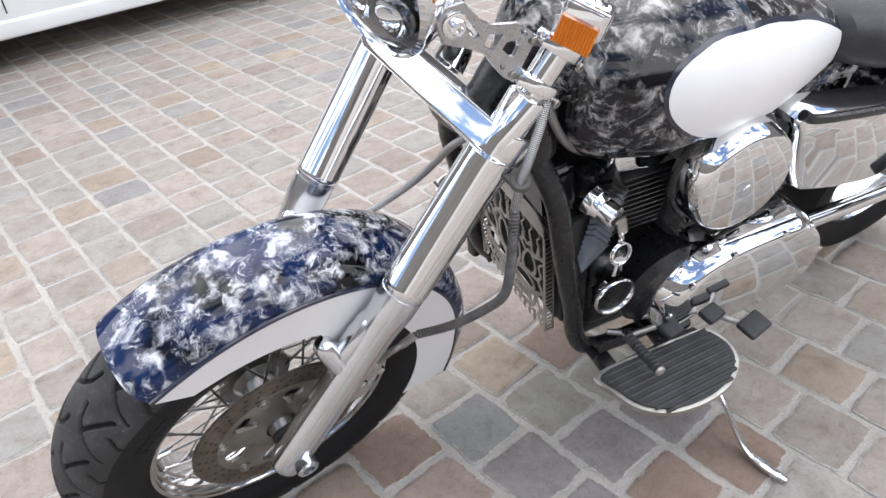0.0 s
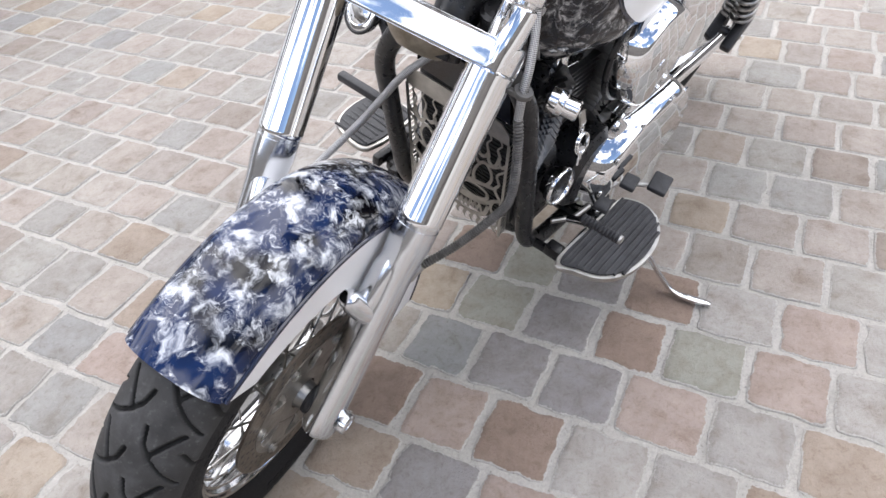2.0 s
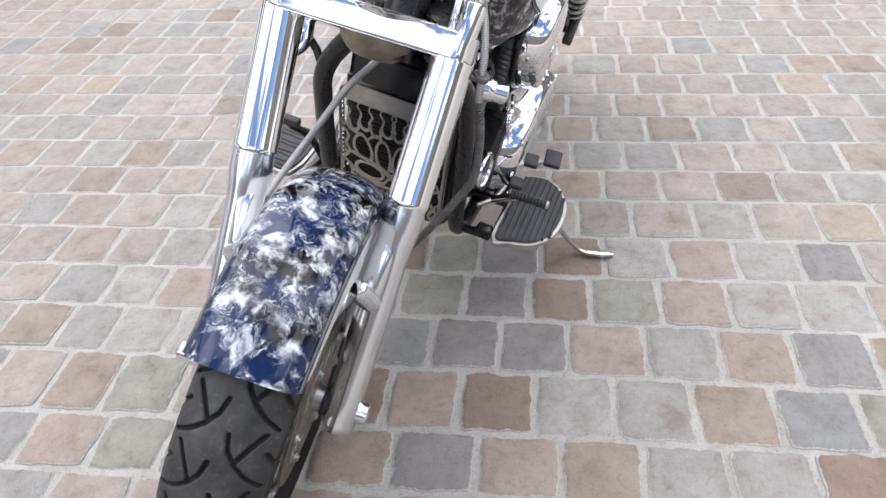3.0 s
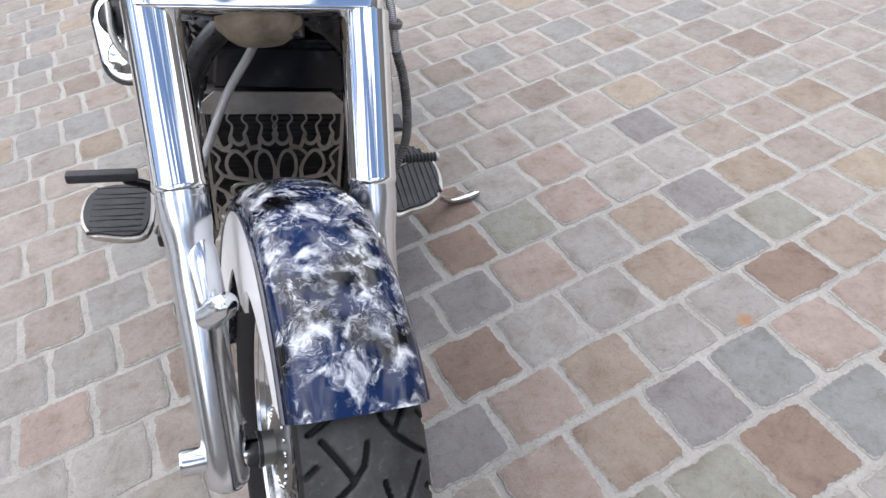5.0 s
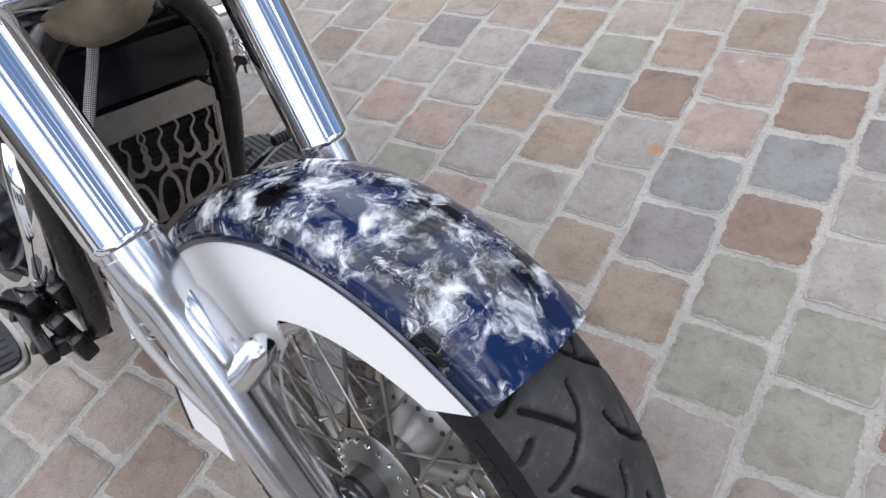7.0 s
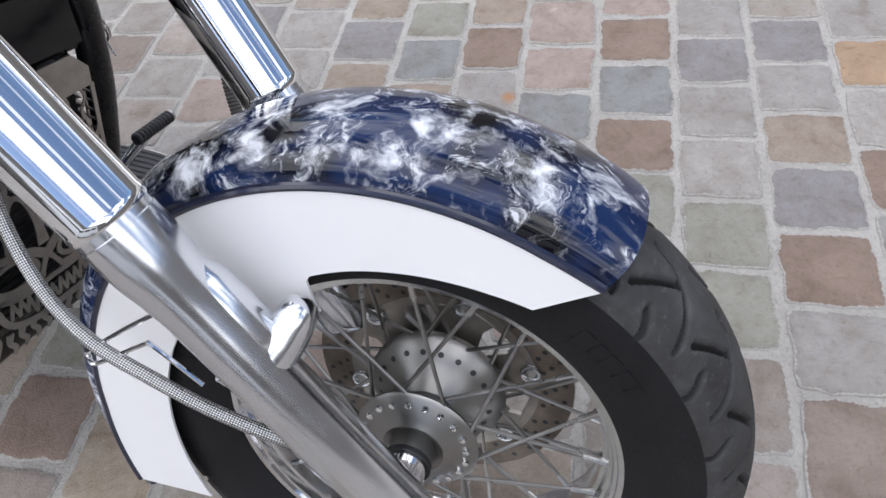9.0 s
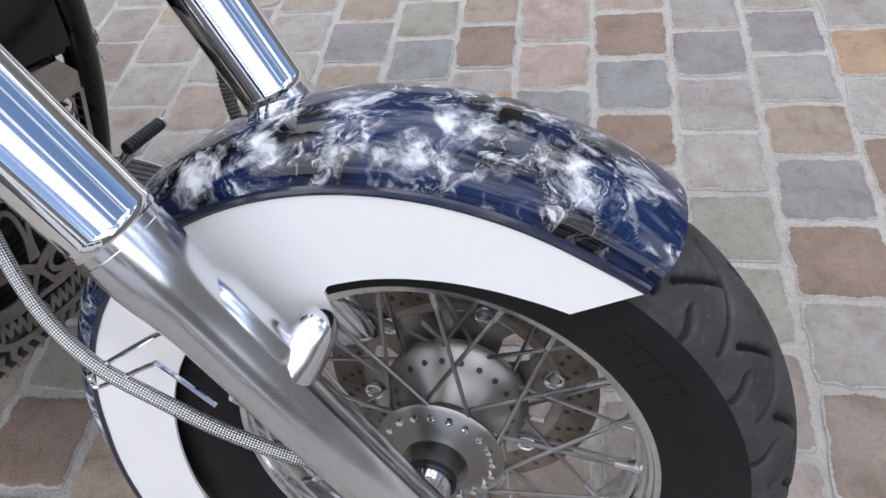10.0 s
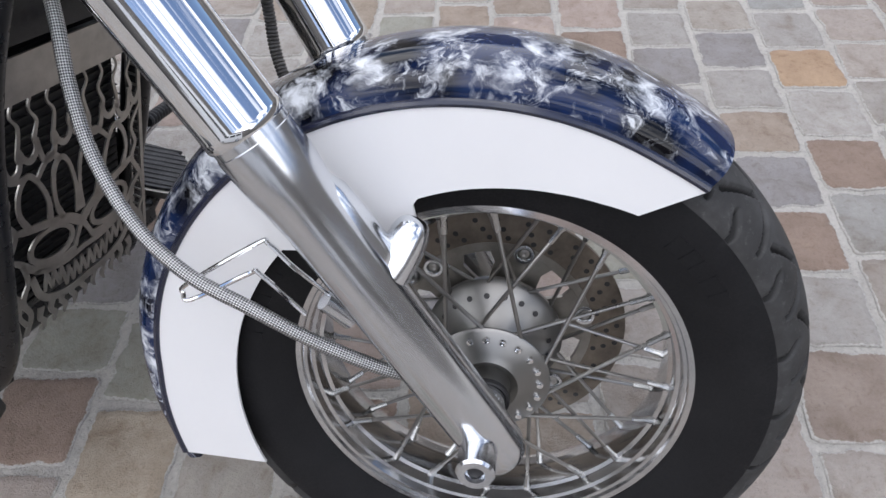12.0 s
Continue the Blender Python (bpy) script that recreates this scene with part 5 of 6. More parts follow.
def build_hoses():
    # brake hose on the left
    up = curve_pts([(-0.392, 0.085, 0.66), (-0.362, 0.124, 0.60), (-0.335, 0.146, 0.55), (-0.321, 0.154, 0.515), (-0.315, 0.163, 0.475)], 8)
    bm = BM()
    sweep(bm, up, 0.0066, 14, wrap=True)
    hose = part("brake_hose", bm, BRAID, bike, "braided steel brake hose", FRONT)
    low = curve_pts([(-0.315, 0.163, 0.475), (-0.310, 0.179, 0.435), (-0.308, 0.193, 0.38), (-0.306, 0.198, 0.33), (-0.296, 0.184, 0.285), (-0.262, 0.154, 0.225), (-0.215, 0.125, 0.194)], 8)
    part("ribbed_sleeve", corrugated(low, 0.0078), SLEEVE, hose, "ribbed grey sleeve")
    bm = BM()
    lathe(bm, [(-0.0045, 0.0068), (-0.0045, 0.0135), (-0.003, 0.0145), (0.003, 0.0145), (0.0045, 0.0135), (0.0045, 0.0068)], (-0.321, 0.154, 0.515), (0.1, 0.1, 1), 24, True)
    box(bm, (0.010, 0.034, 0.008), (-0.313, 0.134, 0.513), (0, 0, 0), 0.002)
    part("hose_clamp", bm, SLEEVE, hose, "dark steel hose clamp")
    bm = BM()
    sweep(bm, curve_pts([(-0.215, 0.125, 0.194), (-0.196, 0.120, 0.176), (-0.180, 0.118, 0.168), (-0.168, 0.112, 0.150), (-0.160, 0.108, 0.132)], 6), [0.007] * 8 + [0.0055] * 17, 10)
    part("banjo_pipe", bm, STEEL, hose)
    # second hose above the tank's front edge
    bm = BM()
    sweep(bm, curve_pts([(-0.392, 0.080, 0.70), (-0.378, 0.098, 0.650), (-0.372, 0.112, 0.611), (-0.401, 0.118, 0.554), (-0.449, 0.116, 0.497), (-0.509, 0.108, 0.451), (-0.559, 0.10, 0.42)], 8), 0.0062, 12, wrap=True)
    part("clutch_cable", bm, BRAID, bike, "braided clutch cable", FRONT)
    # braided speedometer cable on the right
    bm = BM()
    sweep(bm, curve_pts([(-0.43, -0.010, 0.50), (-0.425, -0.028, 0.434), (-0.398, -0.068, 0.372), (-0.385, -0.090, 0.321), (-0.363, -0.112, 0.266), (-0.322, -0.135, 0.213), (-0.272, -0.150, 0.176), (-0.215, -0.154, 0.148),
                         (-0.156, -0.150, 0.113), (-0.09, -0.138, 0.078), (-0.05, -0.115, 0.055), (-0.02, -0.097, 0.035)], 8), 0.0068, 14, wrap=True)
    part("speedometer_cable", bm, BRAID, bike, "braided steel speedometer cable", FRONT)
    # bent wire clip
    bm = BM()
    wire = [(-0.135, -0.125, 0.140), (-0.172, -0.135, 0.180), (-0.195, -0.138, 0.207), (-0.205, -0.139, 0.208), (-0.272, -0.150, 0.166), (-0.278, -0.152, 0.156), (-0.270, -0.153, 0.150), (-0.212, -0.149, 0.182), (-0.202, -0.149, 0.182), (-0.165, -0.145, 0.140)]
    sweep(bm, curve_pts(wire, 5), 0.0023, 8)
    part("wire_clip", bm, CHROME, bike, "bent wire cable guide", FRONT)
    bm = BM()
    sweep(bm, [(-0.150, -0.135, 0.150), (-0.128, -0.125, 0.125)], [0.009, 0.011], 12)
    sweep(bm, [(-0.12, -0.122, 0.155), (-0.105, -0.118, 0.165)], [0.012, 0.010], 12)
    part("cable_boss", bm, ALU, bike, "small cast boss on the fork leg", FRONT)
    # caliper behind the left leg
    bm = BM()
    box(bm, (0.060, 0.050, 0.115), (-0.140, 0.072, 0.095), (0, -28, 0), 0.014, 3)
    lathe(bm, [(0, 0.022), (0.012, 0.022), (0.016, 0.018), (0.016, 0)], (-0.145, 0.096, 0.115), (0, 1, 0), 20)
    lathe(bm, [(0, 0.022), (0.012, 0.022), (0.016, 0.018), (0.016, 0)], (-0.122, 0.096, 0.070), (0, 1, 0), 20)
    cal = part("brake_caliper", bm, ALU, bike, "grey cast brake caliper", FRONT)
    for x, z in ((-0.160, 0.145), (-0.112, 0.045), (-0.168, 0.09)):
        bm = BM()
        lathe(bm, [(0, 0.008), (0.01, 0.008), (0.012, 0.005), (0.012, 0)], (x, 0.096, z), (0, 1, 0), 10)
        part("bolt", bm, CHROME, cal)


build_hoses()


# ---- keys ----
def build_keys():
    k = new("key_ring")
    tagged(k, "bunch of keys on a steel ring hanging from the ignition", "keys")
    k.matrix_basis = BODY @ pose(-0.533, 0.182, 0.366) @ pose(0, 0, 0, 15, 0, 0)
    bm = BM()
    box(bm, (0.018, 0.003, 0.03), (0, 0.004, -0.004), (0, 12, 0), 0.003)
    part("key", bm, STEEL, k, "steel ignition key")
    bm = BM()
    for i in range(3):
        c = Vector((0.001 * (-1) ** i, 0.004, -0.020 - i * 0.0055))
        pts = [c + Vector((0.004 * math.cos(a) * (i % 2), 0.004 * math.cos(a) * ((i + 1) % 2), 0.0055 * math.sin(a))) for a in np.linspace(0, 2 * math.pi, 11)]
        sweep(bm, pts, 0.0009, 5, False)
    part("chain", bm, CHROME, k)
    bm = BM()
    pts = [Vector((0.018 * math.cos(a), 0.004, -0.054 + 0.019 * math.sin(a))) for a in np.linspace(0, 2 * math.pi, 33)]
    sweep(bm, pts, 0.0020, 8, False)
    sweep(bm, [p * 1.0 + Vector((0.0, 0.004, 0.001)) for p in pts], 0.0020, 8, False)
    part("ring", bm, CHROME, k, "split steel ring")
    for tilt, mat in ((18, STEEL), (-14, ALU), (40, STEEL)):
        bm = BM()
        b2 = BM()
        lathe(b2, [(-0.0012, 0.0), (-0.0012, 0.012), (0.0012, 0.012), (0.0012, 0.0)], (0, 0, -0.012), (0, 1, 0), 20)
        box(b2, (0.007, 0.0022, 0.028), (0, 0, -0.034), (0, 0, 0), 0.0006)
        join(bm, b2, pose(0, 0.004 - tilt * 0.0001, -0.058, 0, tilt, tilt) @ Matrix.Scale(0.8, 4))
        part("key", bm, mat, k)


build_keys()


# ---- unseen plain walls added to darken the chrome's horizon, and the parked car ----
UNSEEN_WALL = mottled("mottled grey-brown for unseen walls", (0.10, 0.092, 0.086), (0.20, 0.184, 0.170), 1.2, (0.8, 0.95), 0, 0.4, 0.004, fine=60)


def build_unseen_walls():
    for name, size, at in (("unseen_wall_north", (24, 0.35, 4.6), (0, 14, 2.3)), ("unseen_wall_south", (24, 0.35, 6.0), (0, -12.5, 3.0)), ("unseen_wall_east", (0.35, 26, 4.2), (11, 0.75, 2.1)), ("unseen_wall_west", (0.35, 26, 5.0), (-12, 0.75, 2.5))):
        bm = BM()
        box(bm, size, at, (0, 0, 0), 0.01, 1)
        part(name, bm, UNSEEN_WALL, None, "unseen plain wall, added for chrome reflections", kind="structure", smooth=False)


build_unseen_walls()
CARPAINT = mottled("white car paint", (0.72, 0.73, 0.74), (0.78, 0.79, 0.80), 3, (0.15, 0.25), 0, 0.02, 0.0005, coat=0.8)
TINTED = material("dark car glass", (0.01, 0.012, 0.014), 0.05, 0, 0.3)


def build_car():
    """A parked white van, seen only along its sill; x runs along it."""
    car = new("van")
    tagged(car, "parked white van with a low sill over the setts", "van")
    car.matrix_basis = pose(-0.9, -4.55, 0, 0, 0, 8)
    bm = BM()
    rings = []
    prof = [(-2.25, 0.62, 0.42, 0.80), (-2.18, 0.78, 0.26, 0.98), (-1.75, 0.86, 0.20, 1.12), (-1.15, 0.885, 0.19, 1.80), (-0.9, 0.89, 0.19, 1.90), (0.4, 0.89, 0.19, 1.95), (1.5, 0.88, 0.20, 1.94), (2.12, 0.85, 0.24, 1.88), (2.2, 0.80, 0.34, 1.80)]
    for x, w, z0, z1 in prof:
        rings.append([(x, -w * 0.93, z0), (x, -w * 0.985, z0 + 0.07), (x, -w, z0 + 0.22), (x, -w * 0.98, (z0 + z1) / 2 + 0.1), (x, -w * 0.86, z1), (x, w * 0.86, z1), (x, w * 0.98, (z0 + z1) / 2 + 0.1), (x, w, z0 + 0.22), (x, w * 0.985, z0 + 0.07), (x, w * 0.93, z0)])
    loft(bm, rings)
    part("body", bm, CARPAINT, car, "white painted body", sharp=25)
    for sy in (1, -1):
        for x, w in ((-0.55, 0.85), (0.55, 1.0), (1.6, 0.85)):
            bm = BM()
            box(bm, (w, 0.012, 0.46), (x, sy * 0.845, 1.44), (sy * 8, 0, 0), 0.004, 1)
            part("side_window", bm, TINTED, car, "dark side window")
    for sy in (1, -1):
        bm = BM()
        box(bm, (2.35, 0.05, 0.10), (0.0, sy * 0.862, 0.225), (0, 0, 0), 0.02, 3)
        part("sill", bm, CARPAINT, car, "white sill under the doors")
        for x in (-0.98, 0.02, 0.98):
            bm = BM()
            box(bm, (0.006, 0.012, 0.55), (x, sy * 0.884, 0.58), (0, 0, 0), 0.002, 1)
            part("door_gap", bm, PLASTIC, car)
        for x in (-1.33, 1.33):
            bm = BM()
            lathe(bm, [(-0.10, 0.19), (-0.105, 0.26), (-0.08, 0.305), (0.08, 0.305), (0.105, 0.26), (0.10, 0.19)], (x, sy * 0.79, 0.305), (0, 1, 0), 40, True)
            wh = part("wheel", bm, RUBBER, car, "black car tyre")
            bm = BM()
            lathe(bm, [(0, 0), (0.03, 0.04), (0.0, 0.12), (0.03, 0.19), (-0.05, 0.19), (-0.05, 0)], (x, sy * 0.85, 0.305), (0, sy, 0), 32)
            part("rim", bm, ALU, wh)


build_car()


# ---- paving of split sandstone setts ----
def stone_material(name, source):
    """Sandstone whose tint differs from piece to piece; source is the node output that tells the pieces apart."""
    m = material(name, (0.4, 0.36, 0.32), 0.8)
    v = coords(m)
    if source == "object":
        rnd = m.node_tree.nodes.new("ShaderNodeObjectInfo").outputs["Random"]
    else:
        rnd = m.node_tree.nodes.new("ShaderNodeNewGeometry").outputs["Random Per Island"]
    tint = ramp(m, rnd, [(0.0, (0.335, 0.315, 0.285)), (0.12, (0.370, 0.335, 0.305)), (0.24, (0.385, 0.345, 0.318)), (0.34, (0.310, 0.305, 0.290)), (0.44, (0.350, 0.300, 0.270)), (0.54, (0.300, 0.305, 0.298)),
                         (0.62, (0.400, 0.375, 0.345)), (0.72, (0.330, 0.288, 0.262)), (0.80, (0.385, 0.330, 0.262)), (0.86, (0.270, 0.222, 0.192)), (0.93, (0.345, 0.338, 0.318)), (1.0, (0.265, 0.268, 0.270))])
    finish_stone(m, v, tint)
    return m


def finish_stone(m, v, tint):
    broad = noise_tex(m, v, 13, 6, 0.62, 0.4)
    veins = noise_tex(m, v, 60, 6, 0.68, 0.8)
    pits = noise_tex(m, v, 190, 4, 0.65)
    grain = noise_tex(m, v, 480, 3, 0.6)
    mix = node(m, "ShaderNodeMix")
    mix.data_type, mix.blend_type = "RGBA", "MULTIPLY"
    mix.inputs[0].default_value = 0.9
    link(m, tint, mix.inputs[6])
    link(m, ramp(m, broad, [(0.28, (0.62, 0.54, 0.47)), (0.42, (0.88, 0.84, 0.80)), (0.55, (1.02, 1.0, 0.98)), (0.75, (1.14, 1.12, 1.08))]), mix.inputs[7])
    mix2 = node(m, "ShaderNodeMix")
    mix2.data_type, mix2.blend_type = "RGBA", "MULTIPLY"
    mix2.inputs[0].default_value = 0.9
    link(m, mix.outputs[2], mix2.inputs[6])
    link(m, ramp(m, veins, [(0.30, (0.74, 0.69, 0.65)), (0.44, (0.95, 0.94, 0.93)), (0.60, grey(1.02)), (0.78, grey(1.12))]), mix2.inputs[7])
    mix3 = node(m, "ShaderNodeMix")
    mix3.data_type, mix3.blend_type = "RGBA", "MULTIPLY"
    mix3.inputs[0].default_value = 0.9
    link(m, mix2.outputs[2], mix3.inputs[6])
    link(m, ramp(m, pits, [(0.30, grey(0.76)), (0.42, grey(0.97)), (0.62, grey(1.0)), (0.75, grey(1.08))]), mix3.inputs[7])
    # thin cleavage lines and chips
    rid = node(m, "ShaderNodeTexNoise", Scale=16.0, Detail=5.0, Roughness=0.6, Distortion=0.8)
    rid.noise_type, rid.normalize = "RIDGED_MULTIFRACTAL", True
    link(m, v, rid.inputs["Vector"])
    mix4 = node(m, "ShaderNodeMix")
    mix4.data_type, mix4.blend_type = "RGBA", "MULTIPLY"
    mix4.inputs[0].default_value = 0.9
    link(m, mix3.outputs[2], mix4.inputs[6])
    link(m, ramp(m, rid.outputs["Fac"], [(0.0, grey(0.95)), (0.52, grey(1.0)), (0.64, grey(1.14)), (0.80, grey(1.30))]), mix4.inputs[7])
    # mortar smeared over the ragged rim
    rim = m.node_tree.nodes.new("ShaderNodeAttribute")
    rim.attribute_name = "joint"
    edge = node(m, "ShaderNodeMath")
    edge.operation = "MULTIPLY_ADD"
    link(m, noise_tex(m, v, 75, 6, 0.7), edge.inputs[0])
    edge.inputs[1].default_value = 0.95
    link(m, rim.outputs["Fac"], edge.inputs[2])
    sm = node(m, "ShaderNodeMapRange")
    sm.inputs["From Min"].default_value, sm.inputs["From Max"].default_value = 1.18, 1.26
    link(m, edge.outputs[0], sm.inputs["Value"])
    joint = node(m, "ShaderNodeMix")
    joint.data_type = "RGBA"
    link(m, sm.outputs["Result"], joint.inputs[0])
    link(m, mix4.outputs[2], joint.inputs[6])
    link(m, ramp(m, pits, [(0.30, (0.25, 0.232, 0.208)), (0.42, (0.385, 0.366, 0.338)), (0.68, (0.49, 0.472, 0.443))]), joint.inputs[7])
    link(m, joint.outputs[2], shader(m).inputs["Base Color"])
    link(m, ramp(m, broad, [(0.3, grey(0.62)), (0.7, grey(0.85))]), shader(m).inputs["Roughness"])
    h = node(m, "ShaderNodeMath")
    h.operation = "ADD"
    link(m, veins, h.inputs[0])
    link(m, grain, h.inputs[1])
    h2 = node(m, "ShaderNodeMath")
    h2.operation = "ADD"
    link(m, h.outputs[0], h2.inputs[0])
    link(m, pits, h2.inputs[1])
    bump(m, h2.outputs[0], 0.75, 0.0045)


def tinted(name, color):
    m = material(name, color, 0.8)
    rgb = m.node_tree.nodes.new("ShaderNodeRGB")
    rgb.outputs[0].default_value = (*color, 1)
    finish_stone(m, coords(m), rgb.outputs[0])
    return m


SETT = stone_material("mixed sandstone", "object")
SETTS = stone_material("mixed sandstone field", "island")
TINTS = {"brown": tinted("brown sandstone", (0.265, 0.200, 0.162)), "tan": tinted("tan sandstone", (0.325, 0.270, 0.224)), "blue": tinted("blue-grey sandstone", (0.258, 0.266, 0.268)),
         "pink": tinted("pinkish sandstone", (0.365, 0.300, 0.268)), "green": tinted("green-grey sandstone", (0.300, 0.300, 0.262)), "grey": tinted("grey sandstone", (0.330, 0.318, 0.305)),
         "orange": tinted("orange sandstone", (0.40, 0.285, 0.19)), "slate": tinted("slate-grey sandstone", (0.262, 0.252, 0.255)), "pale": tinted("pale grey sandstone", (0.375, 0.362, 0.345))}


def rust_spot():
    m = TINTS["grey"].copy()
    m.name = "grey sandstone with a rust spot"
    v = coords(m)
    d = node(m, "ShaderNodeVectorMath")
    d.operation = "DISTANCE"
    link(m, v, d.inputs[0])
    d.inputs[1].default_value = (-0.098, 0.885, 0.0)
    wob = noise_tex(m, v, 60, 3)
    add = node(m, "ShaderNodeMath")
    add.operation = "MULTIPLY_ADD"
    link(m, wob, add.inputs[0])
    add.inputs[1].default_value = 0.02
    link(m, d.outputs["Value"], add.inputs[2])
    mask = ramp(m, add.outputs[0], [(0.014, grey(0.85)), (0.034, grey(0))])
    old = shader(m).inputs["Base Color"].links[0].from_socket
    mix = node(m, "ShaderNodeMix")
    mix.data_type = "RGBA"
    link(m, mask, mix.inputs[0])
    link(m, old, mix.inputs[6])
    mix.inputs[7].default_value = (0.40, 0.185, 0.07, 1)
    link(m, mix.outputs[2], shader(m).inputs["Base Color"])
    return m


TINTS["rust"] = rust_spot()

def sandy_mortar():
    """Coarse pale mortar with dark gaps and lighter crumbs."""
    m = material("sandy mortar", (0.4, 0.38, 0.35), 0.9)
    v = coords(m)
    broad = noise_tex(m, v, 9, 5, 0.6)
    crumbs = noise_tex(m, v, 130, 6, 0.72)
    mix = node(m, "ShaderNodeMix")
    mix.data_type, mix.blend_type = "RGBA", "MULTIPLY"
    mix.inputs[0].default_value = 1.0
    link(m, ramp(m, broad, [(0.3, (0.40, 0.379, 0.346)), (0.7, (0.525, 0.504, 0.468))]), mix.inputs[6])
    link(m, ramp(m, crumbs, [(0.30, grey(0.45)), (0.40, grey(0.88)), (0.58, grey(1.0)), (0.74, grey(1.12))]), mix.inputs[7])
    link(m, mix.outputs[2], shader(m).inputs["Base Color"])
    bump(m, crumbs, 1.0, 0.008)
    return m


MORTAR = sandy_mortar()


def build_ground():
    bm = BM()
    for x0, x1, y0, y1, n in ((-7.5, 3.5, -7, 4, 70),):
        g = [[bm.verts.new((x0 + (x1 - x0) * i / n, y0 + (y1 - y0) * j / n, -0.0024 + 0.0008 * noise.noise((i * 0.9, j * 0.9, 3)))) for j in range(n + 1)] for i in range(n + 1)]
        for i in range(n):
            for j in range(n):
                bm.faces.new((g[i][j], g[i + 1][j], g[i + 1][j + 1], g[i][j + 1]))
        far = [bm.verts.new(p) for p in ((-300, -300, -0.006), (300, -300, -0.006), (300, 300, -0.006), (-300, 300, -0.006))]
        rim = ([g[i][0] for i in range(n + 1)], [g[n][j] for j in range(n + 1)], [g[i][n] for i in range(n, -1, -1)], [g[0][j] for j in range(n, -1, -1)])
        for s in range(4):
            a, b = far[s], far[(s + 1) % 4]
            for p, q in zip(rim[s], rim[s][1:]):
                bm.faces.new((a, q, p))
            bm.faces.new((a, b, rim[s][-1]))
    return part("ground", bm, MORTAR, None, "pale sandy mortar bed under the setts", kind="structure")


ground = build_ground()
# Courses run nearly along y. Each begins at the line x = at + lean * y and reaches to the next; some of its joints are
# placed along y, the rest follow at an even step. The letters give the tint of the stone after each joint.
LETTER = {"b": "brown", "t": "tan", "s": "slate", "u": "blue", "p": "pink", "g": "green", "y": "grey", "o": "orange", "l": "pale", "r": "rust"}
COURSES = []


def course(at, lean, joints=(), tints=""):
    COURSES.append((at, lean, list(joints), tints))


course(-2.392, -0.045)
course(-2.218, -0.048, (0.296, 0.453, 0.591, 0.757, 0.923, 1.097), "uygltt")
course(-2.035, -0.056, (0.369, 0.550, 0.702, 0.868, 1.024, 1.187, 1.353), "btylypl")
course(-1.847, -0.071, (0.471, 0.623, 0.791, 0.972, 1.129), "sytpl")
course(-1.676, -0.077, (-1.524, -1.362, -1.154, -0.987, 0.384, 0.549, 0.712, 0.882, 1.047, 1.214), "tlylsyybsl")
course(-1.508, -0.082, (-1.597, -1.407, -1.254, -1.082, -0.924, 0.336, 0.489, 0.658, 0.822, 0.990, 1.144), "lplbysyybyt")
course(-1.331, -0.089, (-1.479, -1.311, -1.147, -0.985, 0.425, 0.587, 0.757, 0.925, 1.077, 1.245), "ltppgbgglt")
course(-1.154, -0.092, (-1.396, -1.240, -1.065, -0.913, -0.753, 0.531, 0.702, 0.862, 1.029, 1.188), "botpylbypl")
course(-0.993, -0.093, (-1.307, -1.165, -0.984, -0.813, 0.465, 0.617, 0.788, 0.950, 1.115), "tlslgtyll")
course(-0.817, -0.091, (-1.053, -0.878, -0.731, -0.100, 0.069, 0.210, 0.376, 0.545, 0.717, 0.885, 1.040), "opybgsblpls")
course(-0.645, -0.095, (-0.961, -0.787, -0.635, 0.030, 0.201, 0.368, 0.518, 0.689, 0.854, 1.014), "ylpgsbgpll")
course(-0.478, -0.091, (-0.821, -0.681, -0.514, -0.010, 0.152, 0.315, 0.477, 0.654, 0.816, 0.979), "yllusspyts")
course(-0.313, -0.088, (-0.890, -0.730, -0.574, -0.070, 0.091, 0.252, 0.417, 0.588, 0.754, 0.920, 1.084), "stgbpblytug")
course(-0.138, -0.100, (-0.850, -0.682, -0.514, -0.030, 0.143, 0.318, 0.488, 0.649, 0.812, 0.975, 1.147), "opgtsptyrbt")
course(0.010, -0.100, (0.270, 0.430, 0.600, 0.759, 0.918, 1.082, 1.261), "ptsuppl")
course(0.176, -0.094, (0.370, 0.530, 0.695, 0.856, 1.035, 1.209), "ggbubp")
course(0.327, -0.073, (0.320, 0.485, 0.645, 0.811, 0.977, 1.142), "gglysy")
course(0.488, -0.072, (0.270, 0.430, 0.592, 0.754, 0.906, 1.066, 1.227), "ybstysy")
course(0.663, -0.079, (0.660, 0.824, 0.998, 1.163), "bloy")


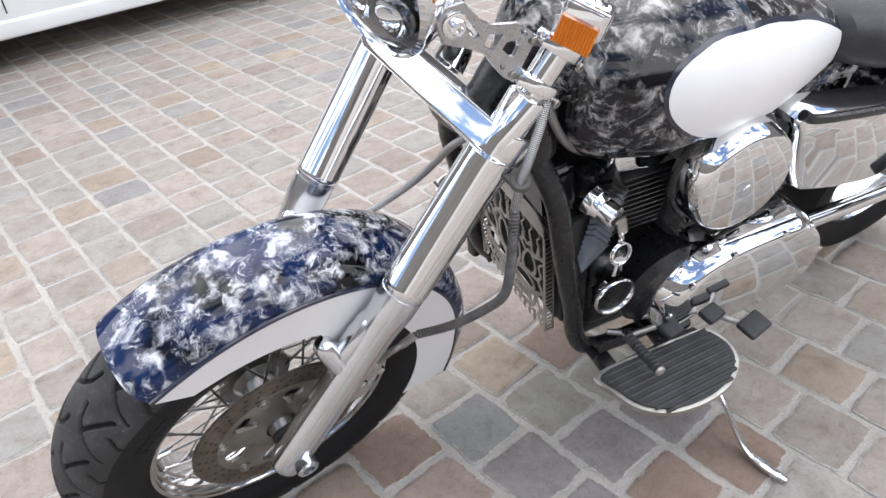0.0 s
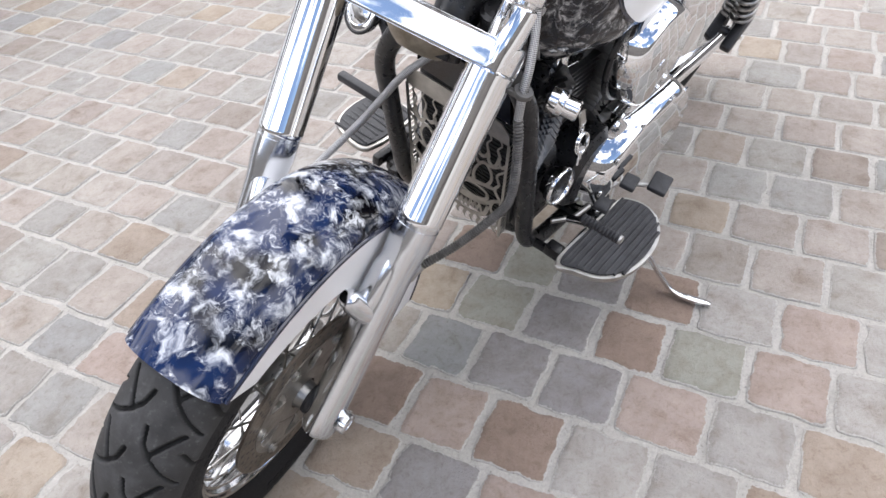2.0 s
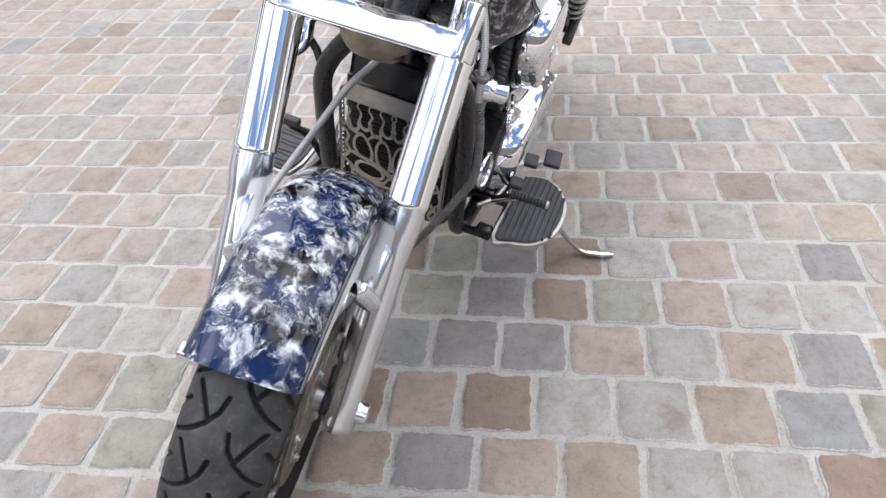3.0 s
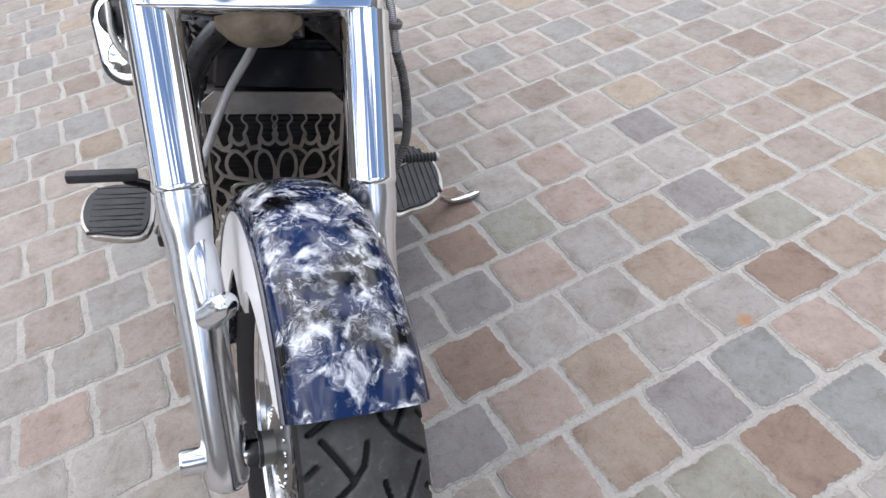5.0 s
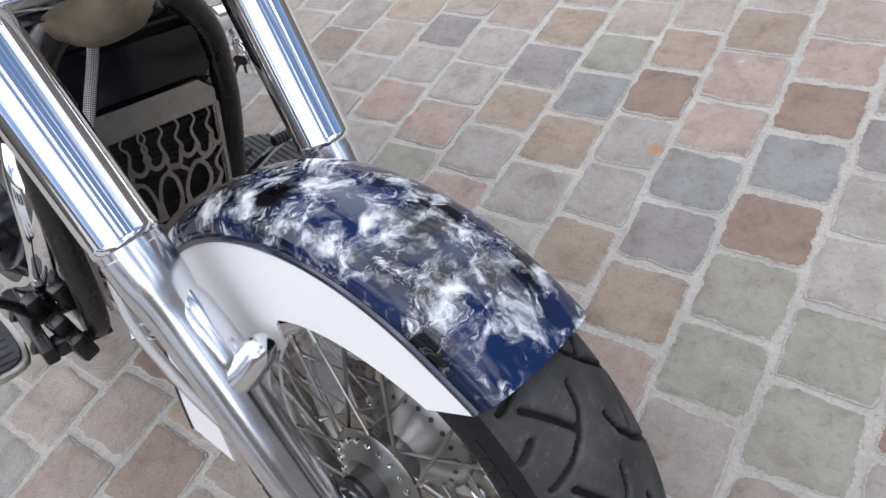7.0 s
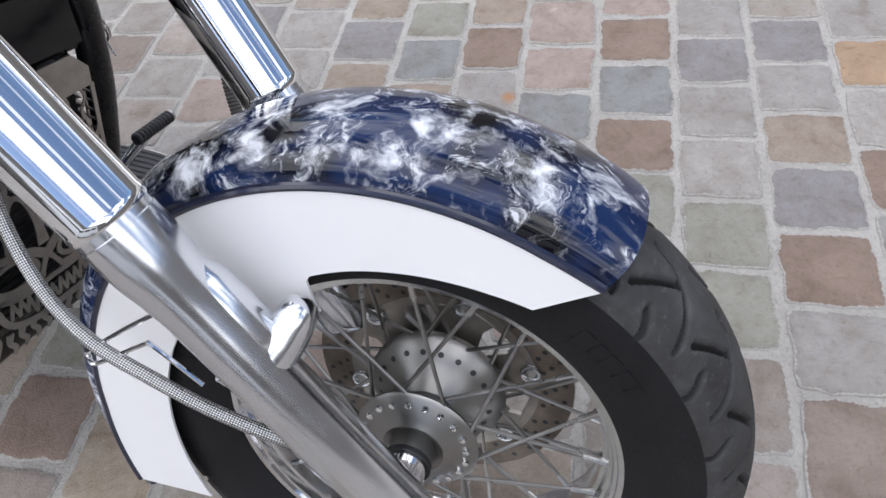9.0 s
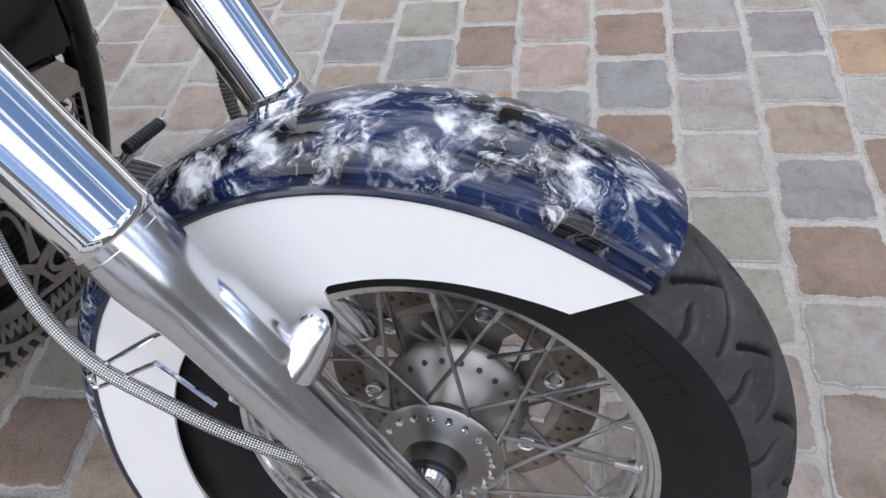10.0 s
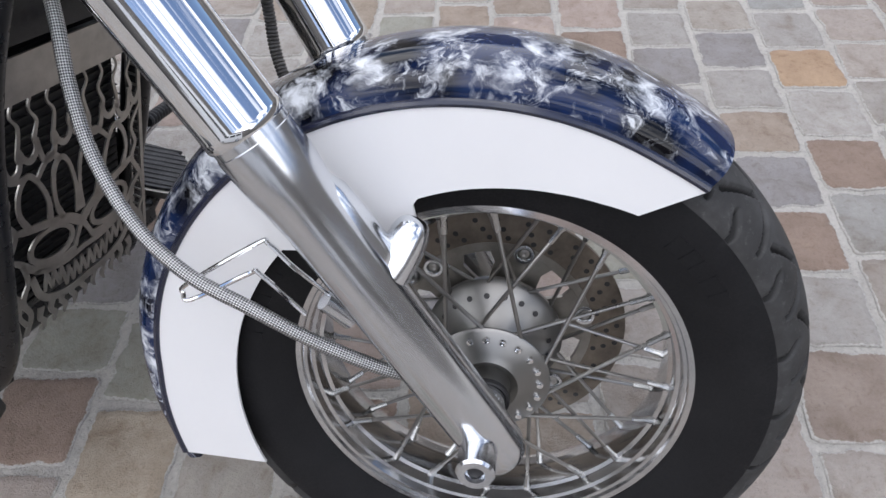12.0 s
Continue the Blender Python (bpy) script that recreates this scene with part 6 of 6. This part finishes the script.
def sett_mesh(quad, rng, steps=4):
    """One split stone with ragged edges and a slightly uneven top; its outer rings carry smeared mortar."""
    cx, cy = sum(p[0] for p in quad) / 4, sum(p[1] for p in quad) / 4
    q = rng.random() * 50
    out = []
    corners = []
    for x, y in quad:
        gx, gy = 0.0038 + rng.random() * 0.0048, 0.0038 + rng.random() * 0.0048
        corners.append((x - math.copysign(gx, x - cx), y - math.copysign(gy, y - cy)))
    for i in range(4):
        a, b = corners[i], corners[(i + 1) % 4]
        dx, dy = b[1] - a[1], a[0] - b[0]
        l = math.hypot(dx, dy)
        for k in range(steps):
            t = 0.045 + 0.91 * k / (steps - 1)
            w = 0.0075 * noise.noise((q + i * 3.1 + t * 4.4, q, 0.5)) * math.sin(math.pi * t) + 0.0042 * noise.noise((q + i * 9.1 + t * 19, q, 4.5)) - (0.0035 * rng.random() if k in (0, steps - 1) else 0)
            out.append((a[0] + (b[0] - a[0]) * t + dx / l * w, a[1] + (b[1] - a[1]) * t + dy / l * w))
    n = len(out)
    tx, ty, tz = rng.uniform(-0.010, 0.010), rng.uniform(-0.010, 0.010), rng.uniform(-0.0004, 0.0020)
    v, f = [], []
    for k, z, rough in ((1.0, -0.012, 0), (1.0, -0.0026, 0), (0.978, 0.0, 0.0016), (0.80, 0.0009, 0.0020)):
        for x, y in out:
            px, py = cx + (x - cx) * k, cy + (y - cy) * k
            v.append((px, py, z + tz + (px - cx) * tx + (py - cy) * ty + rough * noise.noise((px * 38, py * 38, 1))))
    v.append((cx, cy, 0.0010 + tz))
    for r in (0, n, 2 * n):
        for k in range(n):
            f.append((r + k, r + (k + 1) % n, r + n + (k + 1) % n, r + n + k))
    for k in range(n):
        f.append((3 * n + k, 3 * n + (k + 1) % n, 4 * n))
    return v, f


def rim_values(count):
    """How much of each ring of a stone the joint's mortar may cover."""
    n = (count - 1) // 4
    return [1.0] * n + [1.0] * n + [0.86] * n + [0.0] * (n + 1)


def all_joints(placed, tints, low, high, rng):
    """The joints of one course from low to high, as (y, letter of the stone after it)."""
    step = 0.1645
    placed = list(placed) or [rng.uniform(0, step)]
    tints = tints or "."
    out = []
    y = placed[0]
    while y > low:
        y -= step * rng.uniform(0.93, 1.07)
        out.insert(0, (y, "."))
    for k, y in enumerate(placed):
        out.append((y, tints[k] if k < len(tints) else "."))
        if k + 1 < len(placed):
            gap = placed[k + 1] - y
            n = max(1, round(gap / step))
            out += [(y + gap * i / n, ".") for i in range(1, n)]
    y = placed[-1]
    while y < high:
        y += step * rng.uniform(0.93, 1.07)
        out.append((y, "."))
    return out


def build_paving():
    rng = random.Random(11)
    rows = list(COURSES)
    x, lean = rows[0][0], rows[0][1]
    while x > -7.6:
        x -= rng.uniform(0.165, 0.185)
        rows.insert(0, (x, -0.045, [], ""))
    x, lean = rows[-1][0], rows[-1][1]
    while x < 3.4:
        x += rng.uniform(0.155, 0.172)
        rows.append((x, lean, [], ""))
    V, F, J = [], [], []
    count = 0
    for (x0, s0, placed, tints), (x1, s1, _, _) in zip(rows, rows[1:]):
        marks = all_joints(placed, tints, -6.6, 3.6, rng)
        for (a, letter), (b, _) in zip(marks, marks[1:]):
            skew = 0.5 * (x1 - x0) * -0.09
            quad = [(x0 + s0 * a, a + skew), (x1 + s1 * a, a - skew), (x1 + s1 * b, b - skew), (x0 + s0 * b, b + skew)]
            mid = x0 + s0 * a
            near = -1.0 < mid < 0.72 and -0.85 < a < 1.22
            v, f = sett_mesh(quad, rng, 8 if near else 5 if -3.5 < mid < 1.5 and -3.5 < a < 2.2 else 3)
            if near and count < 300:
                me = bpy.data.meshes.new("sett")
                me.from_pydata(v, [], f)
                me.polygons.foreach_set("use_smooth", [True] * len(f))
                me.attributes.new("joint", "FLOAT", "POINT").data.foreach_set("value", rim_values(len(v)))
                me.materials.append(TINTS[LETTER[letter]] if letter in LETTER else SETT)
                ob = new("sett", me)
                ob.parent = ground
                count += 1
            else:
                n = len(V)
                V += v
                J += rim_values(len(v))
                F += [tuple(i + n for i in q) for q in f]
    me = bpy.data.meshes.new("sett_field")
    me.from_pydata(V, [], F)
    me.polygons.foreach_set("use_smooth", [True] * len(F))
    me.attributes.new("joint", "FLOAT", "POINT").data.foreach_set("value", J)
    me.materials.append(SETTS)
    ob = new("sett_field", me)
    ob.parent = ground
    tagged(ob, "field of mixed sandstone setts", kind="stuff")


build_paving()
